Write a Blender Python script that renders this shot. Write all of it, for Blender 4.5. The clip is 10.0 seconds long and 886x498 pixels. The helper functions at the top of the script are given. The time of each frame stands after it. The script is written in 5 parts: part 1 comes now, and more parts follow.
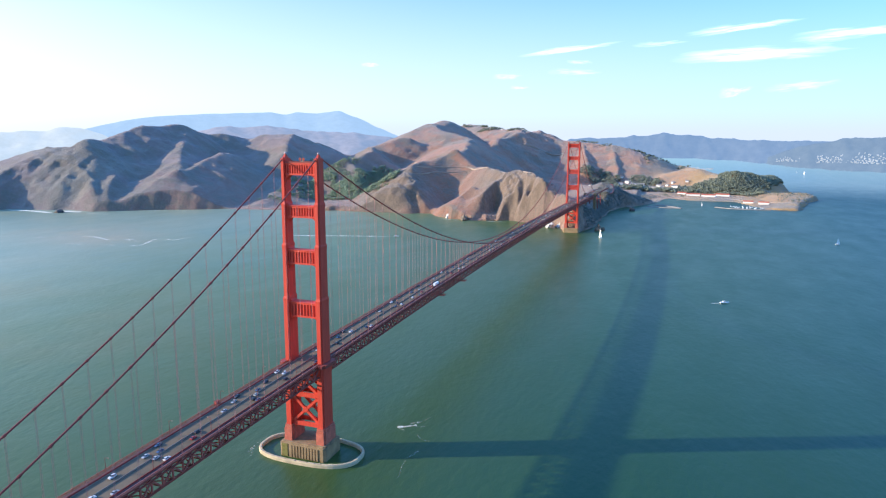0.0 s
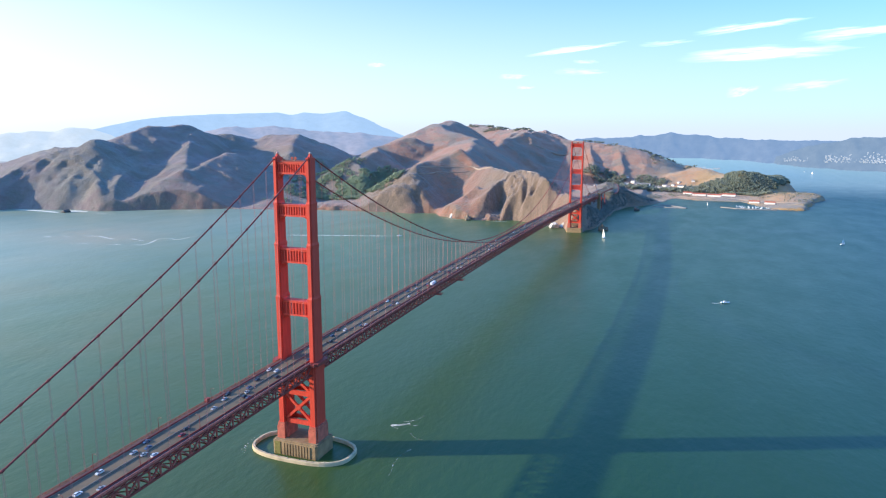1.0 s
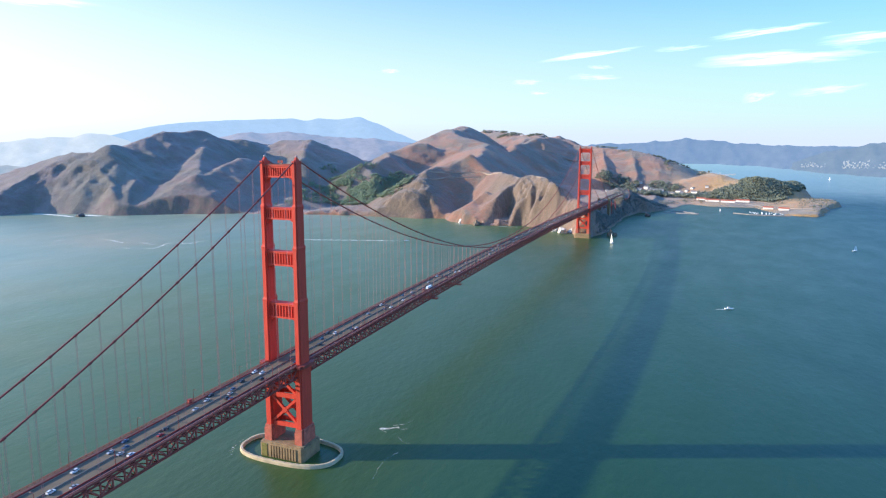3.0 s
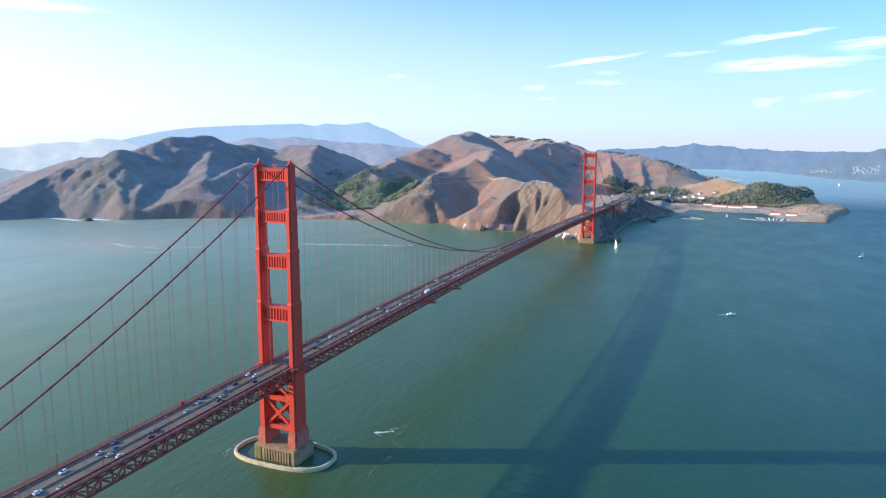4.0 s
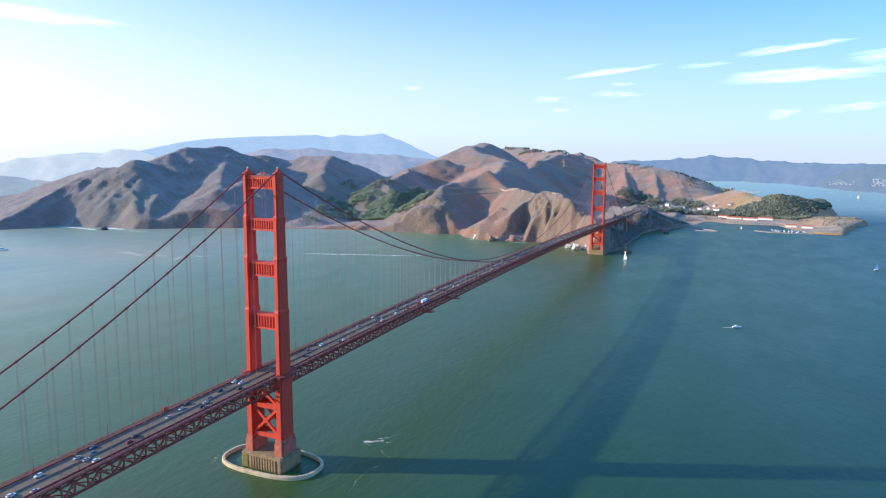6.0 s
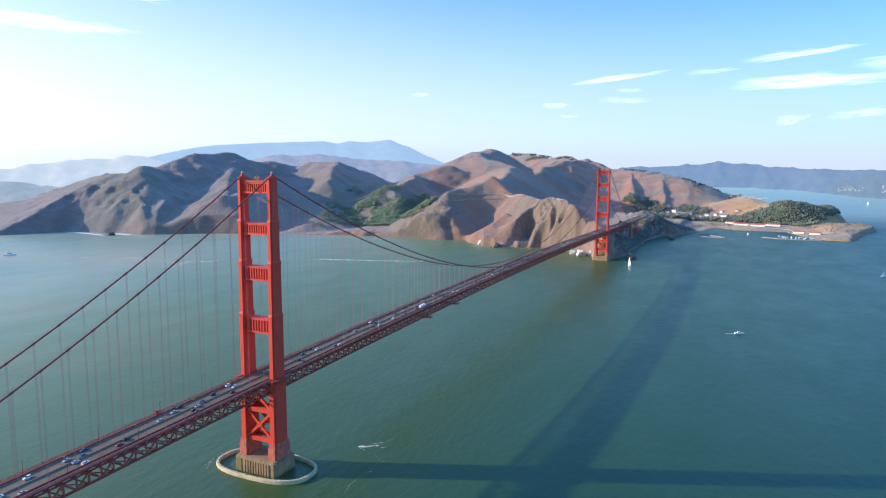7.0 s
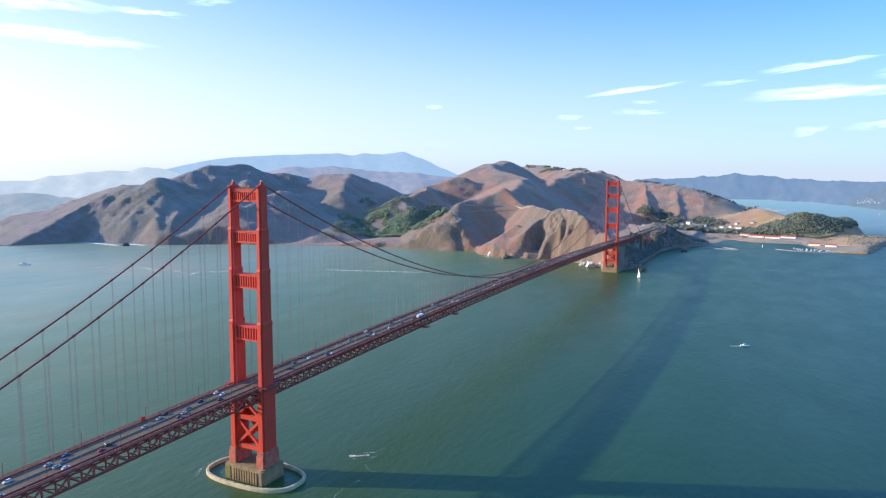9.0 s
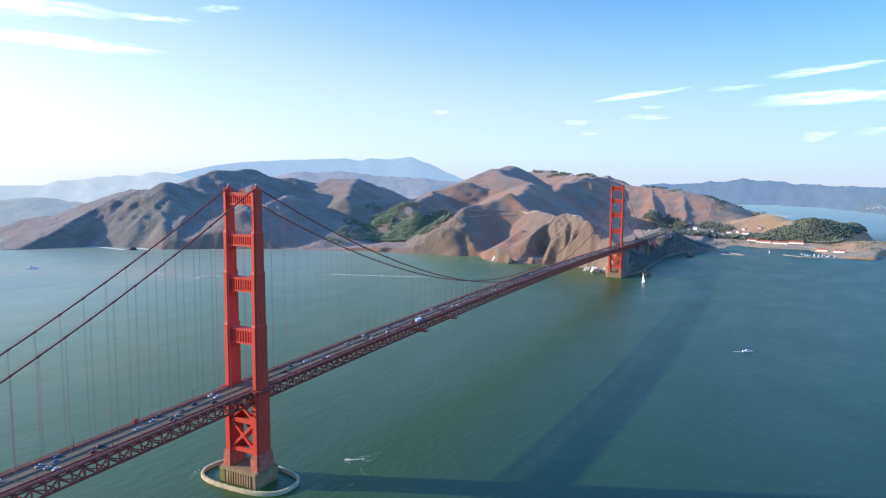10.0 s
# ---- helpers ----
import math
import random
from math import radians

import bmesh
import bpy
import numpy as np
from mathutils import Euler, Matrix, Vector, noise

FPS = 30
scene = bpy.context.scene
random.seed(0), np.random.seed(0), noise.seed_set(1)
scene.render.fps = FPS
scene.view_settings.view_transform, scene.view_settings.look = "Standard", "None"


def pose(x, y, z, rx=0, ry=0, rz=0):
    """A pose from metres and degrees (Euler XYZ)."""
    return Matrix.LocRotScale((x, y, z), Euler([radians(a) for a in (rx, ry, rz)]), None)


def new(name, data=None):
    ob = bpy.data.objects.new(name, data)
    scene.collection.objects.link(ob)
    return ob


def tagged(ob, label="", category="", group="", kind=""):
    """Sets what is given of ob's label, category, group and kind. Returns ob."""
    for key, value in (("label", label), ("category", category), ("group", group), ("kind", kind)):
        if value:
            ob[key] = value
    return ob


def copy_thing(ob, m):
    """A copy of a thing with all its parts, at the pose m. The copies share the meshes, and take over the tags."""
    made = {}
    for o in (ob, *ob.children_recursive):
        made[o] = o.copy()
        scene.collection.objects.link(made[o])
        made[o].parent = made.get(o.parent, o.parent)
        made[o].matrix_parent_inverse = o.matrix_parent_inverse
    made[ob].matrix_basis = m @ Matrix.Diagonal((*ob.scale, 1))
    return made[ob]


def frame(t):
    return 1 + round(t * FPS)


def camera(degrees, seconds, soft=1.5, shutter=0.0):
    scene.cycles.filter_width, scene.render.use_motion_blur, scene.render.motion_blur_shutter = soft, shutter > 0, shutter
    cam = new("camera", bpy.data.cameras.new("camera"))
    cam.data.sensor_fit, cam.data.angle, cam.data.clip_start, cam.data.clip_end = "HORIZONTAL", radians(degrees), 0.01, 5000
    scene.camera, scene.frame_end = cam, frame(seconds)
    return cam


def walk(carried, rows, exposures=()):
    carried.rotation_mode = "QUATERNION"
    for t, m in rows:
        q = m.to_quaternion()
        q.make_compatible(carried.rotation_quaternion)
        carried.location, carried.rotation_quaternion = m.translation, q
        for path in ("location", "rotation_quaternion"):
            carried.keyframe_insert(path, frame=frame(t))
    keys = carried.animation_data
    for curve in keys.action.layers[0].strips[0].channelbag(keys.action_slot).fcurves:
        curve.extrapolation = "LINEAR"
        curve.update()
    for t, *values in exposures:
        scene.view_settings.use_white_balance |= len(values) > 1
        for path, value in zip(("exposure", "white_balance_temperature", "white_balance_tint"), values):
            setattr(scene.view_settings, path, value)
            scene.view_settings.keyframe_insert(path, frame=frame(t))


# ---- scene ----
cam = camera(67.09, 10.0, soft=1.2)
# seconds, x, y, z, yaw, pitch, lean
PATH = [
    (0.0, 258.83, -422.72, 242.62, 19.607, -9.648, 0.224),
    (0.5, 264.57, -421.12, 242.02, 19.958, -9.634, 0.160),
    (1.0, 270.48, -419.78, 241.91, 20.284, -9.641, 0.161),
    (1.5, 276.11, -418.22, 241.55, 20.626, -9.640, 0.156),
    (2.0, 281.14, -416.20, 241.28, 20.969, -9.597, 0.183),
    (2.5, 286.49, -413.99, 240.82, 21.345, -9.390, 0.154),
    (4.0, 302.35, -408.07, 239.12, 22.454, -8.704, 0.186),
    (4.5, 307.57, -405.68, 238.56, 22.843, -8.454, 0.193),
    (5.0, 312.72, -403.35, 237.99, 23.223, -8.211, 0.217),
    (5.5, 317.64, -400.82, 237.47, 23.594, -7.984, 0.267),
    (7.0, 332.93, -394.16, 235.78, 24.685, -7.204, 0.300),
    (7.5, 337.79, -391.86, 235.10, 25.042, -6.940, 0.295),
    (8.0, 342.55, -389.26, 234.26, 25.415, -6.660, 0.285),
    (8.5, 347.37, -387.01, 233.79, 25.786, -6.420, 0.283),
    (9.0, 352.07, -384.90, 233.22, 26.146, -6.175, 0.294),
    (9.5, 356.83, -382.61, 232.67, 26.502, -5.921, 0.364),
    (10.0, 361.77, -380.46, 232.19, 26.862, -5.734, 0.345),
]
walk(cam, [(t, pose(x, y, z, 90 + pitch, 0, yaw) @ pose(0, 0, 0, 0, 0, lean)) for t, x, y, z, yaw, pitch, lean in PATH],
     [(0.0, 0.9, 6000, 8), (10.0, 0.72, 6000, 8)])

# ---- light: low afternoon sun from the west-south-west, hazy blue sky ----
SUN_EL, SUN_AZ = radians(17.9), radians(247.7)
SUN_DIR = Vector((math.sin(SUN_AZ) * math.cos(SUN_EL), math.cos(SUN_AZ) * math.cos(SUN_EL), math.sin(SUN_EL)))

world = bpy.data.worlds.new("sky")
scene.world = world
world.use_nodes = True
wn, wl = world.node_tree.nodes, world.node_tree.links
sky = wn.new("ShaderNodeTexSky")
sky.sky_type = "NISHITA"
sky.sun_disc = False
sky.sun_elevation, sky.sun_rotation = SUN_EL, SUN_AZ
sky.altitude, sky.air_density, sky.dust_density, sky.ozone_density = 100, 1.3, 0.4, 4.0
# sea haze: the sky pales towards the horizon, most on the sun's side
co = wn.new("ShaderNodeTexCoord").outputs["Generated"]
sep = wn.new("ShaderNodeSeparateXYZ")
wl.new(co, sep.inputs[0])


def wmath(op, a, b=0.0, clamp=False):
    n = wn.new("ShaderNodeMath")
    n.operation, n.use_clamp = op, clamp
    for sock, v in zip(n.inputs, (a, b)):
        if isinstance(v, (int, float)):
            sock.default_value = v
        else:
            wl.new(v, sock)
    return n.outputs[0]


def wcolour(a, b, fac):
    n = wn.new("ShaderNodeMix")
    n.data_type = "RGBA"
    for sock, v in ((n.inputs["A"], a), (n.inputs["B"], b), (n.inputs["Factor"], fac)):
        if isinstance(v, tuple):
            sock.default_value = (*v, 1.0)
        else:
            wl.new(v, sock)
    return n.outputs["Result"]


height = wmath("MAXIMUM", sep.outputs["Z"], 0.0)
side = wmath("ADD", wmath("MULTIPLY", sep.outputs["X"], math.sin(SUN_AZ)), wmath("MULTIPLY", sep.outputs["Y"], math.cos(SUN_AZ)))
side = wmath("MULTIPLY", wmath("ADD", side, 1.0), 0.5, clamp=True)
thin = wmath("SUBTRACT", 7.4, wmath("MULTIPLY", side, 4.5))
veil = wmath("MULTIPLY", wmath("POWER", 2.718, wmath("MULTIPLY", wmath("POWER", wmath("MULTIPLY", height, thin), 2.0), -1.0)), 0.95)
glow = wcolour((3.25, 4.4, 4.8), (5.9, 5.6, 5.3), wmath("POWER", side, 1.5))
deep = wn.new("ShaderNodeMix")
deep.data_type, deep.blend_type = "RGBA", "MULTIPLY"
deep.inputs["Factor"].default_value = 1.0
wl.new(sky.outputs[0], deep.inputs["A"])
wl.new(wcolour((0.47, 0.87, 1.2), (1.65, 2.25, 3.1), wmath("MULTIPLY", wmath("SUBTRACT", height, 0.27), 2.0, True)), deep.inputs["B"])
aureole = wmath("POWER", side, 8.0)
warm = wn.new("ShaderNodeMix")
warm.data_type, warm.blend_type = "RGBA", "ADD"
wl.new(aureole, warm.inputs["Factor"])
wl.new(glow, warm.inputs["A"])
warm.inputs["B"].default_value = (7.0, 5.4, 3.8, 1.0)
hazy = wcolour(deep.outputs["Result"], warm.outputs["Result"], veil)
low = wmath("MULTIPLY", wmath("POWER", 2.718, wmath("MULTIPLY", wmath("POWER", wmath("DIVIDE", height, 0.026), 2.0), -1.0)), wmath("SUBTRACT", 1.0, wmath("POWER", side, 3.0)))
wl.new(wcolour(hazy, (3.65, 3.85, 4.45), wmath("MULTIPLY", low, 0.9)), wn["Background"].inputs["Color"])
wn["Background"].inputs["Strength"].default_value = 0.12

sun = new("sun", bpy.data.lights.new("sun", "SUN"))
sun.data.energy, sun.data.angle, sun.data.color = 4.3, radians(0.8), (1.0, 0.83, 0.62)
sun.matrix_world = (-SUN_DIR).to_track_quat("-Z", "Y").to_matrix().to_4x4()


# ---- materials ----
def nodes_of(name, rough=0.7, metal=0.0):
    m = bpy.data.materials.new(name)
    m.use_nodes = True
    nt = m.node_tree
    b = nt.nodes["Principled BSDF"]
    b.inputs["Roughness"].default_value = rough
    b.inputs["Metallic"].default_value = metal
    return m, nt, b


def noise_node(nt, vec, scale, detail=4.0, rough=0.55):
    n = nt.nodes.new("ShaderNodeTexNoise")
    n.inputs["Scale"].default_value = scale
    n.inputs["Detail"].default_value = detail
    n.inputs["Roughness"].default_value = rough
    nt.links.new(vec, n.inputs["Vector"])
    return n


def ramp(nt, fac, stops):
    r = nt.nodes.new("ShaderNodeValToRGB")
    e = r.color_ramp.elements
    while len(e) < len(stops):
        e.new(0.5)
    for el, (p, c) in zip(e, stops):
        el.position, el.color = p, (*c, 1.0)
    nt.links.new(fac, r.inputs["Fac"])
    return r


def mix(nt, fac, a, b, mode="MIX"):
    m = nt.nodes.new("ShaderNodeMix")
    m.data_type, m.blend_type = "RGBA", mode
    for sock, v in ((m.inputs["Factor"], fac), (m.inputs["A"], a), (m.inputs["B"], b)):
        if isinstance(v, (int, float)):
            sock.default_value = v
        elif isinstance(v, tuple):
            sock.default_value = (*v, 1.0)
        else:
            nt.links.new(v, sock)
    return m.outputs["Result"]


def maths(nt, op, a, b=0.0, clamp=False):
    m = nt.nodes.new("ShaderNodeMath")
    m.operation, m.use_clamp = op, clamp
    for sock, v in ((m.inputs[0], a), (m.inputs[1], b)):
        if isinstance(v, (int, float)):
            sock.default_value = v
        else:
            nt.links.new(v, sock)
    return m.outputs[0]


def world_pos(nt):
    return nt.nodes.new("ShaderNodeNewGeometry").outputs["Position"]


def bump(nt, b, height, strength, dist):
    n = nt.nodes.new("ShaderNodeBump")
    n.inputs["Strength"].default_value, n.inputs["Distance"].default_value = strength, dist
    nt.links.new(height, n.inputs["Height"])
    nt.links.new(n.outputs["Normal"], b.inputs["Normal"])


def plain(name, colour, rough=0.6, metal=0.0, vary=0.25, scale=0.6, fine=6.0, relief=0.02):
    """Paint, concrete or metal with stains at two sizes."""
    m, nt, b = nodes_of(name, rough, metal)
    pos = world_pos(nt)
    n1, n2 = noise_node(nt, pos, scale), noise_node(nt, pos, fine)
    dark = tuple(c * (1 - vary) for c in colour)
    light = tuple(min(1.0, c * (1 + vary * 0.7)) for c in colour)
    c = ramp(nt, n1.outputs["Fac"], [(0.3, dark), (0.7, light)]).outputs["Color"]
    c = mix(nt, maths(nt, "MULTIPLY", n2.outputs["Fac"], vary), c, dark)
    nt.links.new(c, b.inputs["Base Color"])
    if relief:
        bump(nt, b, n2.outputs["Fac"], 0.4, relief)
    return m


def steel_paint(name, colour):
    """Orange-red bridge paint: sun-bleached patches and streaks running down."""
    m, nt, b = nodes_of(name, 0.6)
    b.inputs["Specular IOR Level"].default_value = 0.25
    pos = world_pos(nt)
    mp = nt.nodes.new("ShaderNodeMapping")
    mp.inputs["Scale"].default_value = (1.0, 1.0, 0.08)
    nt.links.new(pos, mp.inputs["Vector"])
    streak = noise_node(nt, mp.outputs["Vector"], 0.9, 5)
    patch = noise_node(nt, pos, 0.09, 4)
    c1 = ramp(nt, streak.outputs["Fac"], [(0.3, tuple(c * 0.78 for c in colour)), (0.7, tuple(min(1, c * 1.15) for c in colour))]).outputs["Color"]
    faded = tuple(min(1.0, c * 1.04 + 0.008) for c in colour)
    nt.links.new(mix(nt, maths(nt, "MULTIPLY", patch.outputs["Fac"], 0.5), c1, faded), b.inputs["Base Color"])
    bump(nt, b, streak.outputs["Fac"], 0.3, 0.05)
    return m


ORANGE = steel_paint("orange_steel", (0.60, 0.062, 0.034))
# bridge orange darkened: on truss and east rails the shade is in the colour
ORANGE_DULL = steel_paint("dull_orange_steel", (0.27, 0.056, 0.040))
# truss paint: the bridge orange with shade and haze put into it
TRUSS = steel_paint("shaded_truss_steel", (0.40, 0.090, 0.066))
# hanger ropes: paleness of the haze put into their paint
HANGER = steel_paint("hazed_rope_steel", (0.55, 0.24, 0.20))
# rails: sunlight on their tops put into the paint, one tone per side
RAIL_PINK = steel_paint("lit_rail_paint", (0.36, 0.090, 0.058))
RAIL_PALE = steel_paint("sunlit_rail", (0.40, 0.155, 0.115))
KERB = plain("worn_kerb", (0.27, 0.21, 0.16), 0.9, vary=0.2)
CONCRETE = plain("pier_concrete", (0.30, 0.20, 0.10), 0.9, vary=0.4, scale=0.12, fine=1.5, relief=0.1)
BEACON = plain("pale_lamp_glass", (0.55, 0.34, 0.28), 0.5, vary=0.1)
CONCRETE_PALE = plain("fender_concrete", (0.56, 0.44, 0.27), 0.9, vary=0.3, scale=0.1, fine=1.2, relief=0.1)
MOSS = plain("mossy_concrete", (0.22, 0.19, 0.05), 0.95, vary=0.4, scale=0.4)
PLINTH = plain("faded_red_plinth", (0.50, 0.125, 0.075), 0.8, vary=0.3, scale=0.3)
ASPHALT = plain("asphalt", (0.165, 0.124, 0.080), 0.95, vary=0.3, scale=0.05, fine=0.8)
ASPHALT.node_tree.nodes["Principled BSDF"].inputs["Specular IOR Level"].default_value = 0.1
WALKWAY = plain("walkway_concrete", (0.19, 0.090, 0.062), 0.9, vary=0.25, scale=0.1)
# east walkway: the same concrete with shade put into its colour
WALKWAY_SHADED = plain("shaded_walkway", (0.10, 0.055, 0.048), 0.9, vary=0.25, scale=0.1)
BARRIER = plain("median_barrier", (0.22, 0.18, 0.14), 0.85)


def water_material():
    m, nt, b = nodes_of("bay_water", 0.38)
    b.inputs["IOR"].default_value, b.inputs["Specular IOR Level"].default_value = 1.33, 0.47
    b.inputs["Specular Tint"].default_value = (0.24, 0.68, 1.0, 1.0)
    pos = world_pos(nt)
    big = noise_node(nt, pos, 0.0022, 4)
    mid = noise_node(nt, pos, 0.012, 6, 0.65)
    col = ramp(nt, big.outputs["Fac"], [(0.3, (0.022, 0.052, 0.015)), (0.55, (0.034, 0.064, 0.017)), (0.75, (0.051, 0.070, 0.017))]).outputs["Color"]
    col = mix(nt, maths(nt, "MULTIPLY", mid.outputs["Fac"], 0.35), col, (0.021, 0.066, 0.027))
    sep = nt.nodes.new("ShaderNodeSeparateXYZ")
    nt.links.new(pos, sep.inputs[0])
    # sun glare and haze painted into the colour westwards, darker blue eastwards
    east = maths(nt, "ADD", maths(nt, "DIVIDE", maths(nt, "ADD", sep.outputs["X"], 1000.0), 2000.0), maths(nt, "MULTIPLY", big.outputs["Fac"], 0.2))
    west_glare = ramp(nt, east, [(0.12, (8.6, 4.5, 9.4)), (0.36, (4.2, 2.65, 3.6)), (0.52, (2.35, 1.62, 1.35)), (0.70, (0.83, 1.02, 0.98)), (1.0, (0.35, 0.70, 2.0))]).outputs["Color"]
    col = mix(nt, 1.0, col, west_glare, "MULTIPLY")
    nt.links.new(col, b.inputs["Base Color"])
    # past the flat bay the sheet glows pale blue: haze put into its emission
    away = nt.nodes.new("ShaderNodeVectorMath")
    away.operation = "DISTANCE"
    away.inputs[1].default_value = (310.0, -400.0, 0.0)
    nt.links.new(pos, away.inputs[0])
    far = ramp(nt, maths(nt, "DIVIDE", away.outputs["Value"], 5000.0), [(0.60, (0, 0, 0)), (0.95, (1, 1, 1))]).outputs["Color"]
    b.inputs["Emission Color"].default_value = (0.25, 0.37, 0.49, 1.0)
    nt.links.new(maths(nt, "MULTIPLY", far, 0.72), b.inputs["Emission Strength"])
    mp = nt.nodes.new("ShaderNodeMapping")
    mp.inputs["Rotation"].default_value = (0, 0, radians(25))
    mp.inputs["Scale"].default_value = (1.0, 0.45, 1.0)
    nt.links.new(pos, mp.inputs["Vector"])
    w1 = noise_node(nt, mp.outputs["Vector"], 0.12, 6, 0.62)
    w2 = noise_node(nt, mp.outputs["Vector"], 0.022, 4, 0.6)
    h = maths(nt, "ADD", w1.outputs["Fac"], maths(nt, "MULTIPLY", w2.outputs["Fac"], 1.2))
    slick = noise_node(nt, mp.outputs["Vector"], 0.016, 5, 0.65)
    nt.links.new(ramp(nt, slick.outputs["Fac"], [(0.35, (0.31, 0.31, 0.31)), (0.65, (0.38, 0.38, 0.38))]).outputs["Color"], b.inputs["Roughness"])
    bump(nt, b, h, 0.34, 1.8)
    return m


WATER = water_material()


# ---- mesh building ----
class Mesh:
    """Collects vertices and faces for one mesh."""

    def __init__(self):
        self.v, self.f = [], []

    def box(self, x0, y0, z0, x1, y1, z1):
        n = len(self.v)
        self.v += [(x0, y0, z0), (x1, y0, z0), (x1, y1, z0), (x0, y1, z0), (x0, y0, z1), (x1, y0, z1), (x1, y1, z1), (x0, y1, z1)]
        self.f += [tuple(n + i for i in q) for q in ((3, 2, 1, 0), (4, 5, 6, 7), (0, 1, 5, 4), (1, 2, 6, 5), (2, 3, 7, 6), (3, 0, 4, 7))]
        return self

    def loft(self, rings, cap=True):
        """Rings of equal length, joined one after another, counter-clockwise seen from the end."""
        n, k = len(self.v), len(rings[0])
        for r in rings:
            self.v += [tuple(p) for p in r]
        for j in range(len(rings) - 1):
            for i in range(k):
                a, b = n + j * k + i, n + j * k + (i + 1) % k
                self.f.append((a, b, b + k, a + k))
        if cap:
            self.f.append(tuple(n + i for i in reversed(range(k))))
            self.f.append(tuple(n + (len(rings) - 1) * k + i for i in range(k)))
        return self

    def prism(self, outline, z0, z1, top=1.0, cx=0.0, cy=0.0):
        self.loft([[(x, y, z0) for x, y in outline], [(cx + (x - cx) * top, cy + (y - cy) * top, z1) for x, y in outline]])
        return self

    def beam(self, p, q, w, h):
        """A straight bar of width w (level) and height h between two points."""
        p, q = Vector(p), Vector(q)
        d = (q - p).normalized()
        side = d.cross(Vector((0, 0, 1)))
        side = Vector((1, 0, 0)) if side.length < 1e-4 else side.normalized()
        up = side.cross(d)
        ring = lambda c: [c - side * w / 2 - up * h / 2, c + side * w / 2 - up * h / 2, c + side * w / 2 + up * h / 2, c - side * w / 2 + up * h / 2]
        return self.loft([ring(p), ring(q)])

    def tube(self, pts, r, k=8):
        pts = [Vector(p) for p in pts]
        rings = []
        for i, p in enumerate(pts):
            d = (pts[min(i + 1, len(pts) - 1)] - pts[max(i - 1, 0)]).normalized()
            side = d.cross(Vector((0, 0, 1)))
            side = Vector((1, 0, 0)) if side.length < 1e-4 else side.normalized()
            up = side.cross(d)
            rr = r[i] if isinstance(r, (list, tuple)) else r
            rings.append([p + (side * math.cos(2 * math.pi * j / k) + up * math.sin(2 * math.pi * j / k)) * rr for j in range(k)])
        return self.loft(rings)

    def sweep(self, path, section):
        """A section of (across, up) points swept along a path of (x, y, z), with level sideways axis."""
        pts = [Vector(p) for p in path]
        rings = []
        for i, p in enumerate(pts):
            d = pts[min(i + 1, len(pts) - 1)] - pts[max(i - 1, 0)]
            side = Vector((d.y, -d.x, 0)).normalized()
            rings.append([p + side * a + Vector((0, 0, u)) for a, u in section])
        return self.loft(rings)

    def data(self, name, material, smooth=False):
        me = bpy.data.meshes.new(name)
        me.from_pydata(self.v, [], self.f)
        me.materials.append(material)
        if smooth:
            me.polygons.foreach_set("use_smooth", [True] * len(me.polygons))
        me.update()
        return me


def part(name, mesh, material, parent=None, label="", smooth=False, at=None):
    """One mesh object under a thing or a part."""
    me = mesh.data(name, material, smooth) if isinstance(mesh, Mesh) else mesh
    ob = new(name, me)
    if at is not None:
        ob.matrix_basis = at
    if parent is not None:
        ob.parent = parent
    if label:
        tagged(ob, label)
    return ob


def thing(name, label, category, group="", at=None, kind=""):
    ob = new(name)
    if at is not None:
        ob.matrix_basis = at
    return tagged(ob, label, category, group, kind)

# ---- the bay: one sheet that reaches the horizon ----
MID = (310.0, -400.0)
FLAT, RIM = 3900.0, 5400.0  # where the level sheet ends, and its rim


def sea_level(r):
    """Level close by; past FLAT the far water is drawn in, so that the sheet meets the sky within reach."""
    r = np.asarray(r, float)
    t = np.clip((r - FLAT) / (RIM - FLAT), 0, None)
    far = FLAT + (r - FLAT) * (1 + 9.0 * t)
    return np.where(r > FLAT, 237.0 - r * 237.0 / far, 0.0)


def make_water():
    radii = np.concatenate([np.linspace(0, 1000, 11), np.linspace(1150, 3900, 20), np.linspace(3980, RIM, 22)])
    k = 144
    m = Mesh()
    m.v = [(MID[0] + r * math.cos(2 * math.pi * i / k), MID[1] + r * math.sin(2 * math.pi * i / k), float(sea_level(r))) for r in radii[1:] for i in range(k)]
    m.v.append((MID[0], MID[1], 0.0))
    c = len(m.v) - 1
    m.f = [(c, i, (i + 1) % k) for i in range(k)]
    for j in range(len(radii) - 2):
        m.f += [(j * k + i, (j + 1) * k + i, (j + 1) * k + (i + 1) % k, j * k + (i + 1) % k) for i in range(k)]
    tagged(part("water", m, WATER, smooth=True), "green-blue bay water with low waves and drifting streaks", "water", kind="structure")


make_water()


# ---- hills: ridges with rounded crests and gullied flanks ----
def lattice(ix, iy, seed):
    h = (ix * 374761393 + iy * 668265263 + seed * 974634777) & 0xFFFFFFFF
    h = ((h ^ (h >> 13)) * 1274126177) & 0xFFFFFFFF
    return ((h ^ (h >> 16)) & 0xFFFF) / 65535.0


